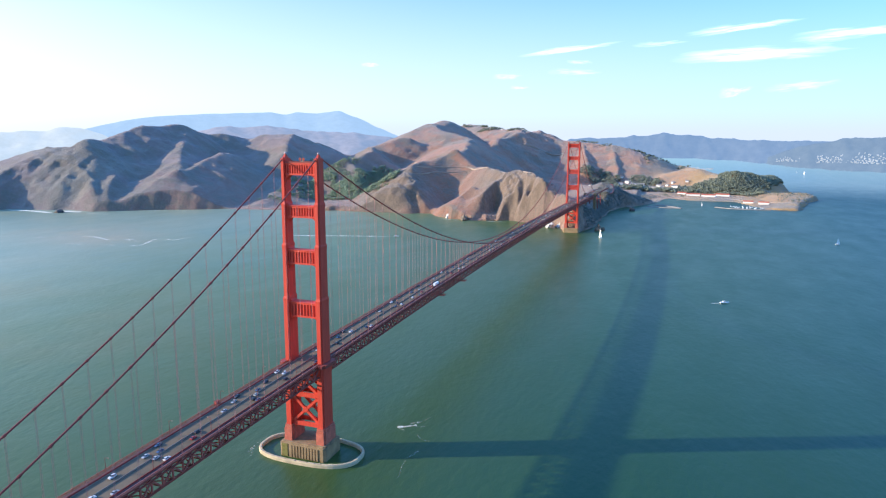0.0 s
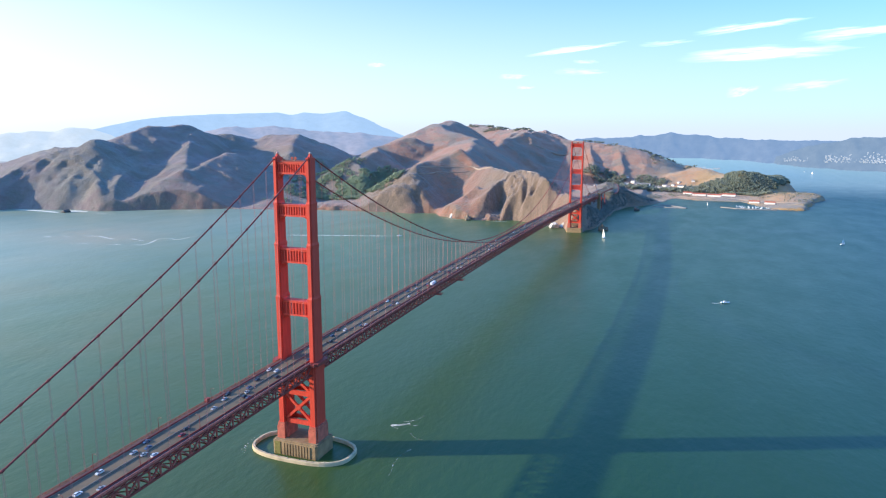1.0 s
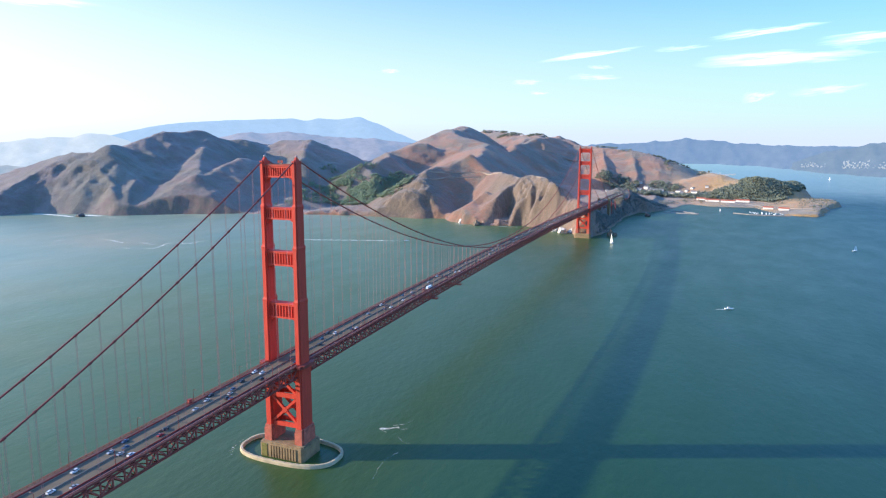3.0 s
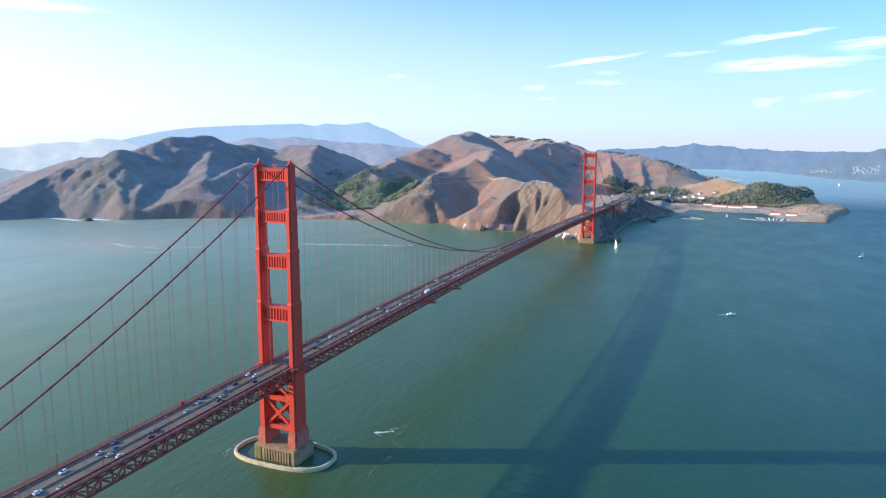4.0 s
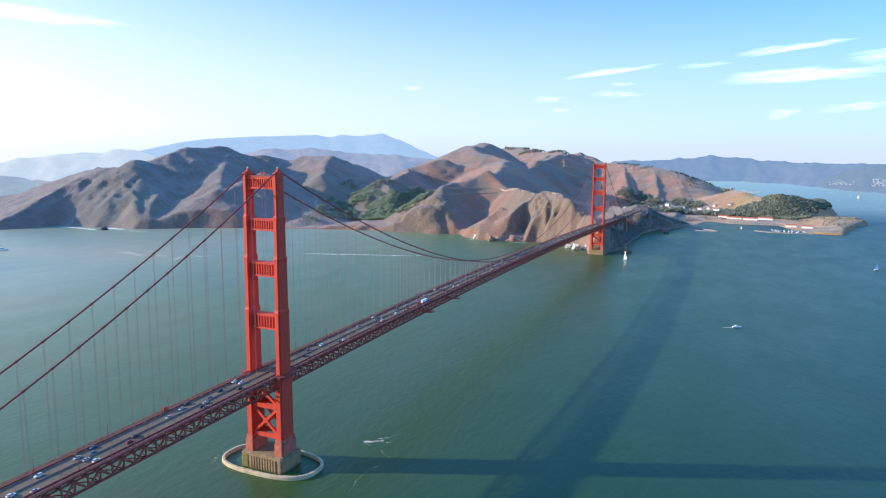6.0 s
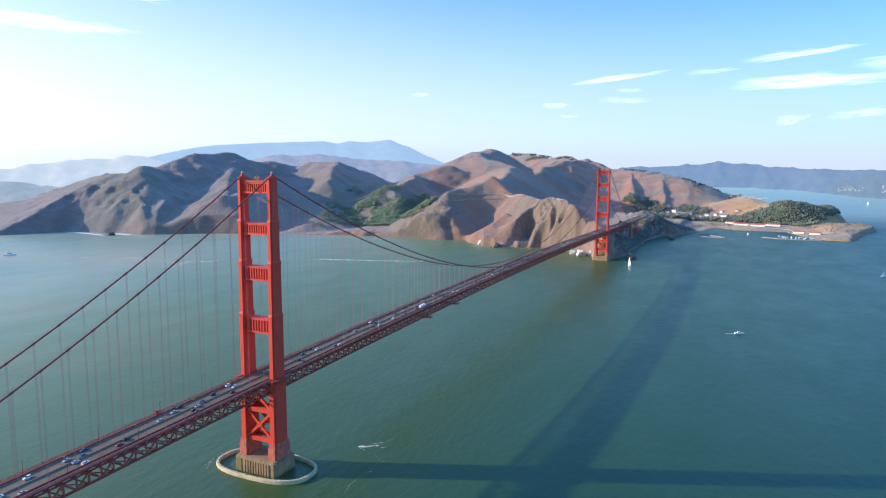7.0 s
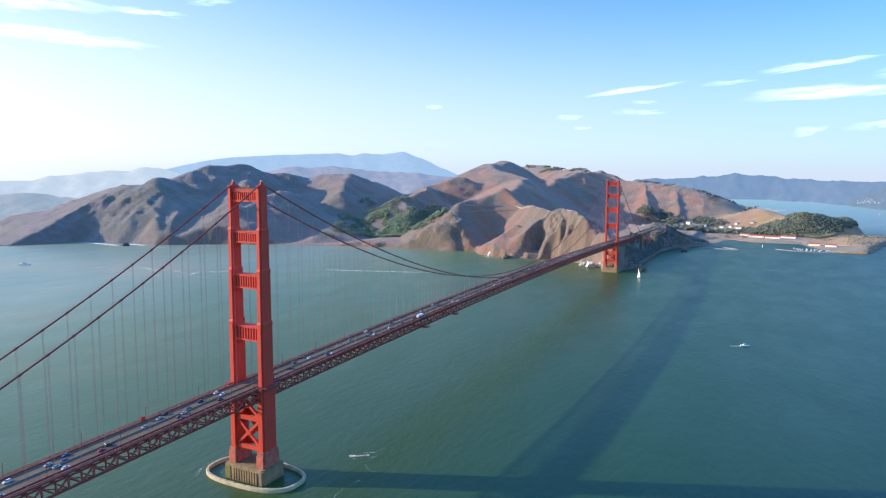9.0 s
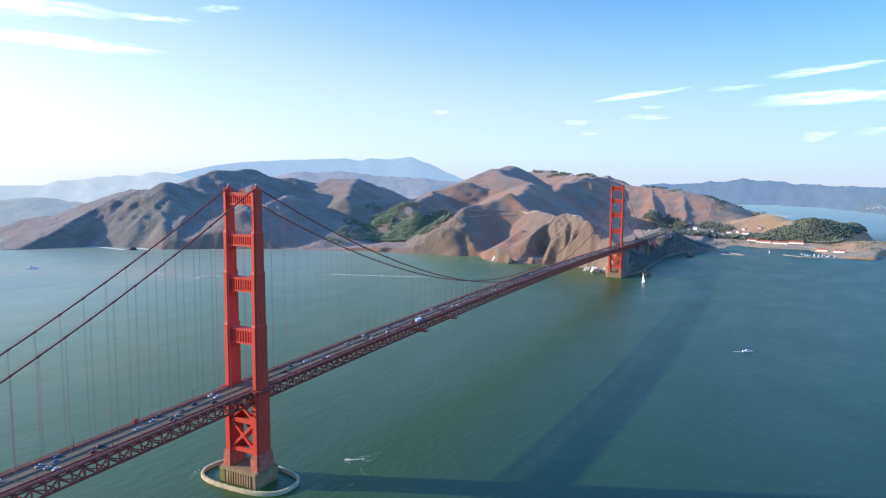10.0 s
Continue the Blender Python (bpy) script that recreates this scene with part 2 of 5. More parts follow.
def value_noise(x, y, seed):
    ix, iy = np.floor(x).astype(np.int64), np.floor(y).astype(np.int64)
    fx, fy = x - ix, y - iy
    fx, fy = fx * fx * fx * (fx * (fx * 6 - 15) + 10), fy * fy * fy * (fy * (fy * 6 - 15) + 10)
    a, b = lattice(ix, iy, seed), lattice(ix + 1, iy, seed)
    c, d = lattice(ix, iy + 1, seed), lattice(ix + 1, iy + 1, seed)
    return (a + (b - a) * fx) * (1 - fy) + (c + (d - c) * fx) * fy


def fbm(x, y, size, octaves, seed, ridged=False):
    out, amp, total = 0.0, 1.0, 0.0
    for o in range(octaves):
        n = value_noise(x / size + 17.3 * o, y / size + 9.1 * o, seed + o)
        n = 1 - np.abs(2 * n - 1) if ridged else 2 * n - 1
        out, total = out + n * amp, total + amp
        amp, size = amp * 0.5, size * 0.5
    return out / total


RIDGES = []


def ridge(slope, *nodes, crest=25.0, lee=None):
    """slope: of the flanks; lee: of the flank that faces east, where it differs."""
    RIDGES.append((slope if lee is None else (slope, lee), crest, nodes))


# western headland: its crest falls to a low point, with a tan shoulder behind
ridge(0.55, (-1836, 1419, 197), (-1858, 1423, 193), (-1888, 1369, 174), crest=6, lee=0.48)
ridge(0.55, (-1888, 1369, 174), (-1987, 1386, 160), (-2098, 1371, 111), (-2116, 1309, 70), (-2135, 1263, 44), (-2174, 1220, 38), (-2124, 1130, 32), (-2155, 1098, 43), (-2185, 1074, 30), crest=6, lee=0.45)
ridge(0.40, (-1868, 1440, 194), (-2058, 1476, 177), (-2289, 1499, 132), (-2487, 1475, 80), (-2630, 1437, 57), (-2771, 1394, 19), crest=20)
ridge(0.60, (-1860, 1392, 191), (-1822, 1406, 195), (-1784, 1448, 221), (-1788, 1488, 219), (-1791, 1529, 213), (-1795, 1582, 236), (-1792, 1628, 255), (-1782, 1721, 276), (-1756, 1800, 279), (-1735, 1859, 282), (-1724, 1895, 276), (-1710, 1946, 255), (-1685, 2005, 241), (-1642, 2064, 249), (-1636, 2156, 231), (-1626, 2225, 224), crest=10, lee=0.62)
ridge(0.50, (-1834, 1422, 195), (-1747, 1355, 160), (-1646, 1287, 117), (-1577, 1245, 83), (-1529, 1209, 51), (-1500, 1165, 8), crest=5, lee=0.75)
# slanting ribs of its sea face
ridge(0.60, (-1839, 1401, 178), (-1795, 1304, 120), (-1764, 1222, 70), (-1755, 1169, 30), (-1757, 1148, 8), crest=9, lee=0.40)
ridge(0.60, (-1783, 1374, 164), (-1719, 1280, 108), (-1680, 1203, 60), (-1670, 1159, 19), crest=5, lee=0.55)
ridge(0.60, (-1890, 1375, 164), (-1862, 1290, 104), (-1840, 1211, 56), (-1836, 1152, 14), crest=9, lee=0.38)
ridge(0.60, (-1947, 1363, 146), (-1913, 1269, 96), (-1894, 1190, 48), crest=5, lee=0.55)
ridge(0.70, (-1571, 1367, 101), (-1531, 1294, 76), (-1493, 1246, 49), (-1431, 1196, 7), crest=4, lee=0.8)
# high western hill: a spur that turns seawards, and the eastern shoulder
ridge(0.42, (-1717, 1887, 273), (-1621, 1760, 216), (-1514, 1613, 166), (-1440, 1519, 136), (-1386, 1447, 112), crest=8, lee=0.62)
ridge(0.62, (-1386, 1447, 112), (-1402, 1392, 88), (-1414, 1326, 58), (-1423, 1268, 33), (-1420, 1228, 12), crest=6, lee=0.75)
ridge(0.55, (-1428, 1787, 176), (-1411, 1724, 178), (-1402, 1629, 154), (-1390, 1536, 132), (-1384, 1448, 112), crest=8, lee=0.50)
# round hill behind the cove
ridge(0.50, (-2200, 2600, 200), (-1900, 2360, 235), (-1626, 2225, 224), (-1517, 2179, 242), (-1439, 2195, 250), (-1392, 2213, 245), (-1333, 2307, 202), (-1295, 2397, 167), (-1180, 2560, 130))
ridge(0.58, (-1396, 2211, 247), (-1337, 2070, 204), (-1287, 1960, 172), crest=10, lee=0.66)
ridge(0.25, (-1180, 1800, 75), (-1110, 1640, 42), (-1080, 1500, 14), crest=15, lee=0.36)
# middle hill
ridge(0.46, (-1175, 3700, 270), (-1007, 3158, 320), (-937, 2772, 292), (-695, 2590, 228), (-590, 2250, 205), crest=55, lee=0.70)
ridge(0.72, (-690, 2580, 226), (-590, 2250, 205), (-515, 1861, 182), crest=10, lee=0.85)
ridge(1.05, (-515, 1861, 182), (-417, 1794, 141), (-345, 1700, 140), crest=8, lee=0.65)
ridge(1.10, (-391, 1742, 134), (-330, 1687, 136), (-249, 1605, 139), (-191, 1547, 142), (-154, 1519, 142), (-129, 1468, 131), (-95, 1424, 119), (-57, 1370, 100), (-26, 1324, 81), (-20, 1310, 40), crest=4, lee=0.65)
ridge(0.62, (-960, 2500, 236), (-1090, 2330, 195), (-984, 2171, 180), (-1026, 2014, 150), (-934, 1918, 96), (-880, 1800, 45), crest=8, lee=0.65)
ridge(0.50, (-937, 2772, 280), (-1150, 2800, 205), (-1330, 2900, 170))
ridge(0.55, (-520, 1870, 176), (-594, 1739, 150), (-606, 1680, 140), (-588, 1625, 118), (-556, 1580, 72), (-530, 1548, 10), crest=3, lee=0.95)
ridge(0.70, (-625, 1650, 92), (-660, 1580, 58), (-676, 1532, 14), crest=5, lee=0.8)
# bare headland beside the north tower: a sharp spur, a deep gully, rock buttresses
ridge(0.62, (-251, 1599, 138), (-281, 1539, 105), (-294, 1494, 77), (-295, 1457, 38), (-295, 1431, 6), crest=2, lee=1.5)
ridge(0.55, (-349, 1546, 89), (-374, 1511, 59), (-397, 1483, 34), (-416, 1465, 12), crest=4, lee=0.5)
ridge(1.6, (-165, 1516, 132), (-184, 1471, 90), (-188, 1450, 51), (-193, 1428, 5), crest=3, lee=1.2)
ridge(1.6, (-236, 1577, 124), (-230, 1506, 87), (-224, 1467, 49), (-208, 1434, 7), crest=2, lee=1.2)
ridge(0.8, (-110, 1430, 126), (-116, 1400, 75), (-124, 1378, 20), crest=3, lee=1.1)
ridge(0.8, (-70, 1360, 108), (-76, 1348, 60), (-84, 1336, 12), crest=3, lee=1.1)
# far ridge line to the north and east
ridge(0.40, (-2300, 3500, 170), (-1700, 4150, 230), (-1175, 4172, 322), (-960, 3960, 285), (-761, 3803, 284), (-640, 3560, 250), (-537, 3422, 268), (-400, 3360, 225), (-267, 3319, 212), (-125, 3260, 192), (-38, 3236, 182), (71, 3301, 122), (170, 3330, 88), (265, 3241, 90), (329, 3019, 86), (400, 2880, 70))
ridge(0.50, (-350, 2500, 62), (-150, 2250, 54), (-3, 2018, 60), (30, 1850, 48), crest=30)
ridge(0.60, (-761, 3803, 284), (-760, 3560, 245), (-740, 3300, 190), crest=12)
ridge(0.45, (-520, 3440, 268), (-590, 3131, 253), (-640, 2950, 225), (-640, 2800, 190), crest=8, lee=0.60)
ridge(0.75, (-267, 3319, 208), (-215, 3080, 152), (-175, 2850, 84), crest=6, lee=0.85)
ridge(0.75, (-100, 3250, 188), (-70, 3030, 128), (-35, 2860, 62), crest=6, lee=0.85)
ridge(0.75, (-10, 3240, 168), (30, 3050, 104), (70, 2900, 46), crest=6, lee=0.85)
ridge(0.50, (160, 3010, 52), (235, 2930, 78), (320, 2890, 92), (390, 2830, 78), (430, 2760, 70), crest=30)
ridge(0.55, (435, 2690, 66), (480, 2715, 86), (525, 2745, 82), (570, 2795, 64), (622, 2866, 62), (662, 2910, 36), crest=45, lee=0.75)
ridge(0.22, (560, 2620, 14), (640, 2500, 20), (705, 2520, 24), (748, 2535, 18), crest=20)
ridge(0.16, (640, 2480, 20), (650, 2280, 16), (615, 2110, 11), crest=15)
ridge(0.30, (-20, 2030, 75), (60, 2120, 30), (100, 2160, 8))
ridge(0.75, (-57, 1342, 96), (-45, 1420, 70), (-40, 1550, 54), (-42, 1700, 50), (-28, 1900, 62), crest=16)

COAST = [(-4600, 1500), (-4300, 1400), (-3600, 1350), (-2900, 1330), (-2700, 1260), (-2400, 1180), (-2160, 1060), (-2120, 985), (-2050, 940), (-1960, 905), (-1909, 901), (-1862, 965), (-1825, 1030), (-1808, 1090), (-1790, 1140), (-1705, 1158), (-1652, 1158), (-1612, 1190), (-1545, 1192), (-1500, 1180), (-1458, 1205)]
COAST += [(-1390, 1256), (-1326, 1306), (-1233, 1354), (-1160, 1402), (-1000, 1437), (-864, 1491), (-780, 1489), (-584, 1498), (-485, 1537), (-430, 1460), (-372, 1424), (-283, 1414), (-210, 1456)]
COAST += [(-98, 1395), (-40, 1335), (-28, 1292), (20, 1290), (38, 1340), (50, 1552), (50, 1790), (70, 1931), (120, 2000), (160, 2100), (185, 2180), (200, 2300), (226, 2350), (270, 2302), (351, 2292), (446, 2300), (474, 2215)]
COAST += [(524, 2060), (580, 2040), (632, 2046), (672, 2190), (715, 2390), (768, 2500), (762, 2550), (722, 2660), (700, 2830), (686, 2930), (600, 3040), (540, 3200), (500, 3500), (480, 3900), (440, 4350), (330, 4700), (-4600, 4700)]


def inside_distance(x, y, poly):
    best = np.full(x.shape, 1e9)
    inside = np.zeros(x.shape, bool)
    for (ax, ay), (bx, by) in zip(poly, poly[1:] + poly[:1]):
        dx, dy = bx - ax, by - ay
        t = np.clip(((x - ax) * dx + (y - ay) * dy) / (dx * dx + dy * dy), 0, 1)
        best = np.minimum(best, np.hypot(x - ax - t * dx, y - ay - t * dy))
        if ay != by:
            cross = ((ay > y) != (by > y)) & (x < dx * (y - ay) / dy + ax)
            inside ^= cross
    return np.where(inside, best, -best)


def ridge_field(x, y, ridges, soft):
    """Flanks that fall away from each ridge line, blended where they meet."""
    total = np.zeros(x.shape)
    for slope, crest, nodes in ridges:
        h = np.full(x.shape, -900.0)
        for (ax, ay, az), (bx, by, bz) in zip(nodes, nodes[1:]):
            dx, dy = bx - ax, by - ay
            t = np.clip(((x - ax) * dx + (y - ay) * dy) / (dx * dx + dy * dy), 0, 1)
            d = np.hypot(x - ax - t * dx, y - ay - t * dy)
            fall = slope
            if isinstance(slope, tuple):
                turn = math.copysign(1.0, 0.925 * dy - 0.38 * dx) / math.hypot(dx, dy)
                facing = ((x - ax) * dy - (y - ay) * dx) * turn / (d + 5.0)
                facing = np.clip(facing, -1, 1)
                fall = (slope[0] + slope[1]) / 2 + (slope[1] - slope[0]) / 2 * facing
            h = np.maximum(h, az + (bz - az) * t - fall * (np.sqrt(d * d + crest * crest) - crest))
        total = total + np.exp(np.clip(h, -200, 500) / soft)
    return soft * np.log(total + 1e-12)


def land_height(x, y):
    x, y = np.asarray(x, float), np.asarray(y, float)
    sway = np.clip(26 - 16 * np.clip((-1000 - x) / 200, 0, 1) - 19 * np.clip((1750 - y) / 150, 0, 1) * (x > -700), 7, 26)
    wx = x + sway * fbm(x, y, 230, 3, 11)
    wy = y + sway * fbm(x, y, 230, 3, 23)
    h = ridge_field(wx, wy, RIDGES, 7.0)
    flank = np.clip(h, 0, 120) / 120
    gully = fbm(wx * 0.95 + wy * 0.3, wy * 0.95 - wx * 0.3, 170, 4, 41, ridged=True)
    h = h + flank * (gully - 0.62) * 17 + flank * fbm(x, y, 60, 4, 57) * 4 + flank * (fbm(wx, wy, 95, 3, 63, ridged=True) - 0.62) * 11
    ragged = np.where(x < -1000, 5.0, 14.0)
    d_in = inside_distance(x + ragged * fbm(x, y, 60, 3, 71), y + ragged * fbm(x, y, 60, 3, 77), COAST)
    crags = fbm(x, y, 42, 4, 91, ridged=True)
    # broken rock of the knob beside the cove
    knob = np.exp(-((x + 615) / 95) ** 4) * np.clip((1660 - y) / 40, 0, 1) * np.clip(h / 15, 0, 1)
    h = h + knob * ((fbm(x, y, 30, 4, 371, ridged=True) - 0.62) * 42)
    # slanting ribs of the western cliffs
    slant = fbm(0.55 * x + 0.83 * y, 0.25 * (0.83 * x - 0.55 * y), 34, 3, 351, ridged=True)
    h = h + np.clip((-1350 - x) / 150, 0, 1) * np.clip(h / 20, 0, 1) * np.clip((150 - h) / 70, 0, 1) * (slant - 0.66) * 9
    # ribs and gullies of the bare headland
    u, v = 0.86 * x - 0.5 * y, 0.5 * x + 0.86 * y
    ribs = fbm(u, v * 0.22, 44, 4, 301, ridged=True)
    face = np.exp(-((x + 150) / 125) ** 4) * (y < 1640) * np.clip(h / 40, 0, 1) * np.clip((158 - h) / 45, 0, 1)
    fine = fbm(0.8 * x + 0.6 * y, 0.2 * (0.6 * x - 0.8 * y), 17, 3, 331, ridged=True)
    h = h + face * ((ribs - 0.72) * 46 + (fine - 0.65) * 27 + (fbm(x, y, 11, 2, 341, ridged=True) - 0.6) * 11)
    for ax, ay, bx, by, deep, wide in ((-257, 1545, -265, 1424, 52, 22), (-176, 1518, -186, 1430, 22, 9), (-138, 1488, -158, 1400, 26, 13), (-88, 1410, -110, 1350, 18, 10)):
        dx, dy = bx - ax, by - ay
        t = np.clip(((x - ax) * dx + (y - ay) * dy) / (dx * dx + dy * dy), 0, 1)
        h = h - deep * np.clip(t * 5, 0, 1) * np.exp(-(np.hypot(x - ax - t * dx, y - ay - t * dy) / wide) ** 2)
    bluff = np.exp(-((x + 190) / 190) ** 4) * (y < 1700)
    cliff = -8 + d_in * (1.2 - 0.45 * np.clip((-1560 - x) / 60, 0, 1) + (0.7 - 0.5 * np.clip((-1000 - x) / 150, 0, 1)) * crags + 1.1 * bluff)
    low = np.where(d_in > 0, np.where(x > 90, np.clip(d_in * 0.06, 0, 6), np.clip(d_in * 1.5 * crags - 3, 0, 10 + 9 * crags) * np.clip((x + 1020) / 160, 0.15, 1)), 0)
    h = np.maximum(np.minimum(h, cliff), np.where(d_in > 6, low, -8))
    return np.where(d_in < -6, -8 + 0 * h, np.maximum(h, -8))


def hill_material():
    """Dry brown grass, dark scrub in patches, bare ochre rock where it is steep."""
    m, nt, b = nodes_of("dry_hillside", 0.95)
    b.inputs["Specular IOR Level"].default_value = 0.1
    b.inputs["Sheen Weight"].default_value = 0.30
    b.inputs["Sheen Roughness"].default_value = 0.5
    b.inputs["Sheen Tint"].default_value = (1.0, 0.94, 0.94, 1.0)
    geo = nt.nodes.new("ShaderNodeNewGeometry")
    pos = geo.outputs["Position"]
    sep = nt.nodes.new("ShaderNodeSeparateXYZ")
    nt.links.new(geo.outputs["Normal"], sep.inputs[0])
    n1, n2, n3 = noise_node(nt, pos, 0.006, 9, 0.68), noise_node(nt, pos, 0.035, 8, 0.74), noise_node(nt, pos, 0.2, 4)
    grass = ramp(nt, n2.outputs["Fac"], [(0.3, (0.215, 0.115, 0.080)), (0.5, (0.320, 0.182, 0.125)), (0.72, (0.395, 0.246, 0.175))]).outputs["Color"]
    scrub = ramp(nt, n3.outputs["Fac"], [(0.3, (0.10, 0.098, 0.068)), (0.7, (0.21, 0.165, 0.115))]).outputs["Color"]
    patch = ramp(nt, maths(nt, "ADD", maths(nt, "MULTIPLY", n1.outputs["Fac"], 0.7), maths(nt, "MULTIPLY", n2.outputs["Fac"], 0.4)), [(0.53, (0, 0, 0)), (0.60, (1, 1, 1))]).outputs["Color"]
    n5 = noise_node(nt, pos, 0.0026, 5, 0.6)
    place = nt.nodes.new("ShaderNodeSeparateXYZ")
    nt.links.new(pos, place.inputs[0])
    # grass tint across the land: western haze painted in, meadow tan in the east
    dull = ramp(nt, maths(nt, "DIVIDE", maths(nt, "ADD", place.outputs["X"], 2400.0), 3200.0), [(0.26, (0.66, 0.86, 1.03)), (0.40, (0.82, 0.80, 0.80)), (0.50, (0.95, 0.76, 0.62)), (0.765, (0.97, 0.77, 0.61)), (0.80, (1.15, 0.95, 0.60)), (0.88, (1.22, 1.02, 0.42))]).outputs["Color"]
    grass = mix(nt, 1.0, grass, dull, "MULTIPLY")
    lawn = maths(nt, "MULTIPLY", maths(nt, "DIVIDE", maths(nt, "SUBTRACT", place.outputs["X"], 60.0), 300.0, clamp=True), 0.15)
    olive = ramp(nt, maths(nt, "ADD", n5.outputs["Fac"], lawn), [(0.55, (1.0, 1.0, 1.0)), (0.66, (0.98, 1.14, 1.04))]).outputs["Color"]
    grass = mix(nt, 1.0, grass, olive, "MULTIPLY")
    specks = ramp(nt, noise_node(nt, pos, 0.085, 3, 0.6).outputs["Fac"], [(0.54, (0, 0, 0)), (0.60, (1.0, 1.0, 1.0))]).outputs["Color"]
    # scrub and dark lichened rock on the knob beside the cove
    knob = nt.nodes.new("ShaderNodeVectorMath")
    knob.operation = "DISTANCE"
    knob.inputs[1].default_value = (-655.0, 1590.0, 50.0)
    nt.links.new(pos, knob.inputs[0])
    knob_reach = maths(nt, "ADD", knob.outputs["Value"], maths(nt, "MULTIPLY", n2.outputs["Fac"], 160.0))
    valley = nt.nodes.new("ShaderNodeVectorMath")
    valley.operation = "DISTANCE"
    valley.inputs[1].default_value = (-1090.0, 1860.0, 80.0)
    nt.links.new(pos, valley.inputs[0])
    valley_reach = maths(nt, "ADD", maths(nt, "SUBTRACT", valley.outputs["Value"], 140.0), maths(nt, "MULTIPLY", n1.outputs["Fac"], 160.0))
    knob_reach = maths(nt, "MINIMUM", knob_reach, valley_reach)
    # tower shore: ground darkened in colour where it lies in shade
    shore = nt.nodes.new("ShaderNodeVectorMath")
    shore.operation = "DISTANCE"
    shore.inputs[1].default_value = (20.0, 1760.0, 30.0)
    nt.links.new(pos, shore.inputs[0])
    knob_reach = maths(nt, "MINIMUM", knob_reach, maths(nt, "ADD", maths(nt, "SUBTRACT", shore.outputs["Value"], 270.0), maths(nt, "MULTIPLY", n1.outputs["Fac"], 160.0)))
    scrub_shade = ramp(nt, maths(nt, "DIVIDE", knob_reach, 300.0), [(0.62, (1, 1, 1)), (0.95, (0, 0, 0))]).outputs["Color"]
    patch = mix(nt, 1.0, patch, scrub_shade, "LIGHTEN")
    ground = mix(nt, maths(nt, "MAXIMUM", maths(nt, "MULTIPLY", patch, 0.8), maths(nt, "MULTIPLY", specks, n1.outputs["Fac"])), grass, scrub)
    strata = nt.nodes.new("ShaderNodeMapping")
    strata.inputs["Scale"].default_value = (1.5, 1.5, 0.3)
    strata.inputs["Rotation"].default_value = (0.25, 0.6, 0.0)
    nt.links.new(pos, strata.inputs["Vector"])
    n4 = noise_node(nt, strata.outputs["Vector"], 0.07, 9, 0.78)
    rock = ramp(nt, n4.outputs["Fac"], [(0.40, (0.070, 0.055, 0.048)), (0.48, (0.25, 0.147, 0.092)), (0.60, (0.46, 0.282, 0.175))]).outputs["Color"]
    steep = ramp(nt, maths(nt, "ADD", sep.outputs["Z"], maths(nt, "MULTIPLY", maths(nt, "SUBTRACT", n2.outputs["Fac"], 0.5), 0.25)), [(0.62, (1, 1, 1)), (0.76, (0, 0, 0))]).outputs["Color"]
    away = nt.nodes.new("ShaderNodeVectorMath")
    away.operation = "DISTANCE"
    away.inputs[1].default_value = (-140.0, 1430.0, 70.0)
    nt.links.new(pos, away.inputs[0])
    bare = maths(nt, "ADD", away.outputs["Value"], maths(nt, "MULTIPLY", n1.outputs["Fac"], 160.0))
    bare = ramp(nt, maths(nt, "DIVIDE", bare, 600.0), [(0.40, (1, 1, 1)), (0.52, (0.10, 0.10, 0.10))]).outputs["Color"]
    bare = mix(nt, scrub_shade, bare, (0.12, 0.12, 0.12))
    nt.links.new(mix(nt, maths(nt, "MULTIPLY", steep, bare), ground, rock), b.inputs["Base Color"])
    bump(nt, b, maths(nt, "ADD", maths(nt, "MULTIPLY", n3.outputs["Fac"], 0.8), maths(nt, "MULTIPLY", n4.outputs["Fac"], 3.0)), 0.5, 5.0)
    return m


HILL = hill_material()


def grid_mesh(name, xs, ys, heights, material):
    nx, ny = len(xs), len(ys)
    gx, gy = np.meshgrid(xs, ys)
    co = np.stack([gx, gy, heights], -1).reshape(-1, 3)
    i = (np.arange(ny - 1)[:, None] * nx + np.arange(nx - 1)[None, :]).ravel()
    quads = np.stack([i, i + 1, i + nx + 1, i + nx], 1)
    keep = (heights.ravel()[quads] > -7.5).any(1)
    quads = quads[keep]
    used = np.unique(quads)
    remap = np.zeros(len(co), np.int64)
    remap[used] = np.arange(len(used))
    me = bpy.data.meshes.new(name)
    me.from_pydata(co[used].tolist(), [], remap[quads].tolist())
    me.materials.append(material)
    me.polygons.foreach_set("use_smooth", [True] * len(me.polygons))
    me.update()
    return me


def make_land():
    xs = np.concatenate([np.arange(-4500, -2300, 24.0), np.arange(-2300, -440, 9.0), np.arange(-440, 60, 3.6), np.arange(60, 820, 10.0)])
    ys = np.concatenate([np.arange(700, 1300, 8.5), np.arange(1300, 1660, 3.8), np.arange(1660, 2100, 8.5), np.arange(2100, 3300, 12.0), np.arange(3300, 4560, 20.0)])
    gx, gy = np.meshgrid(xs, ys)
    h = land_height(gx, gy)
    h = np.where(h > -7.9, np.maximum(h, sea_level(np.hypot(gx - MID[0], gy - MID[1])) - 8 + np.clip(h, 0, 10)), h)
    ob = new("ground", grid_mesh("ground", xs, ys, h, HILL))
    tagged(ob, "dry brown coastal hills with dark scrub and ochre sea cliffs", "hills", kind="structure")


make_land()


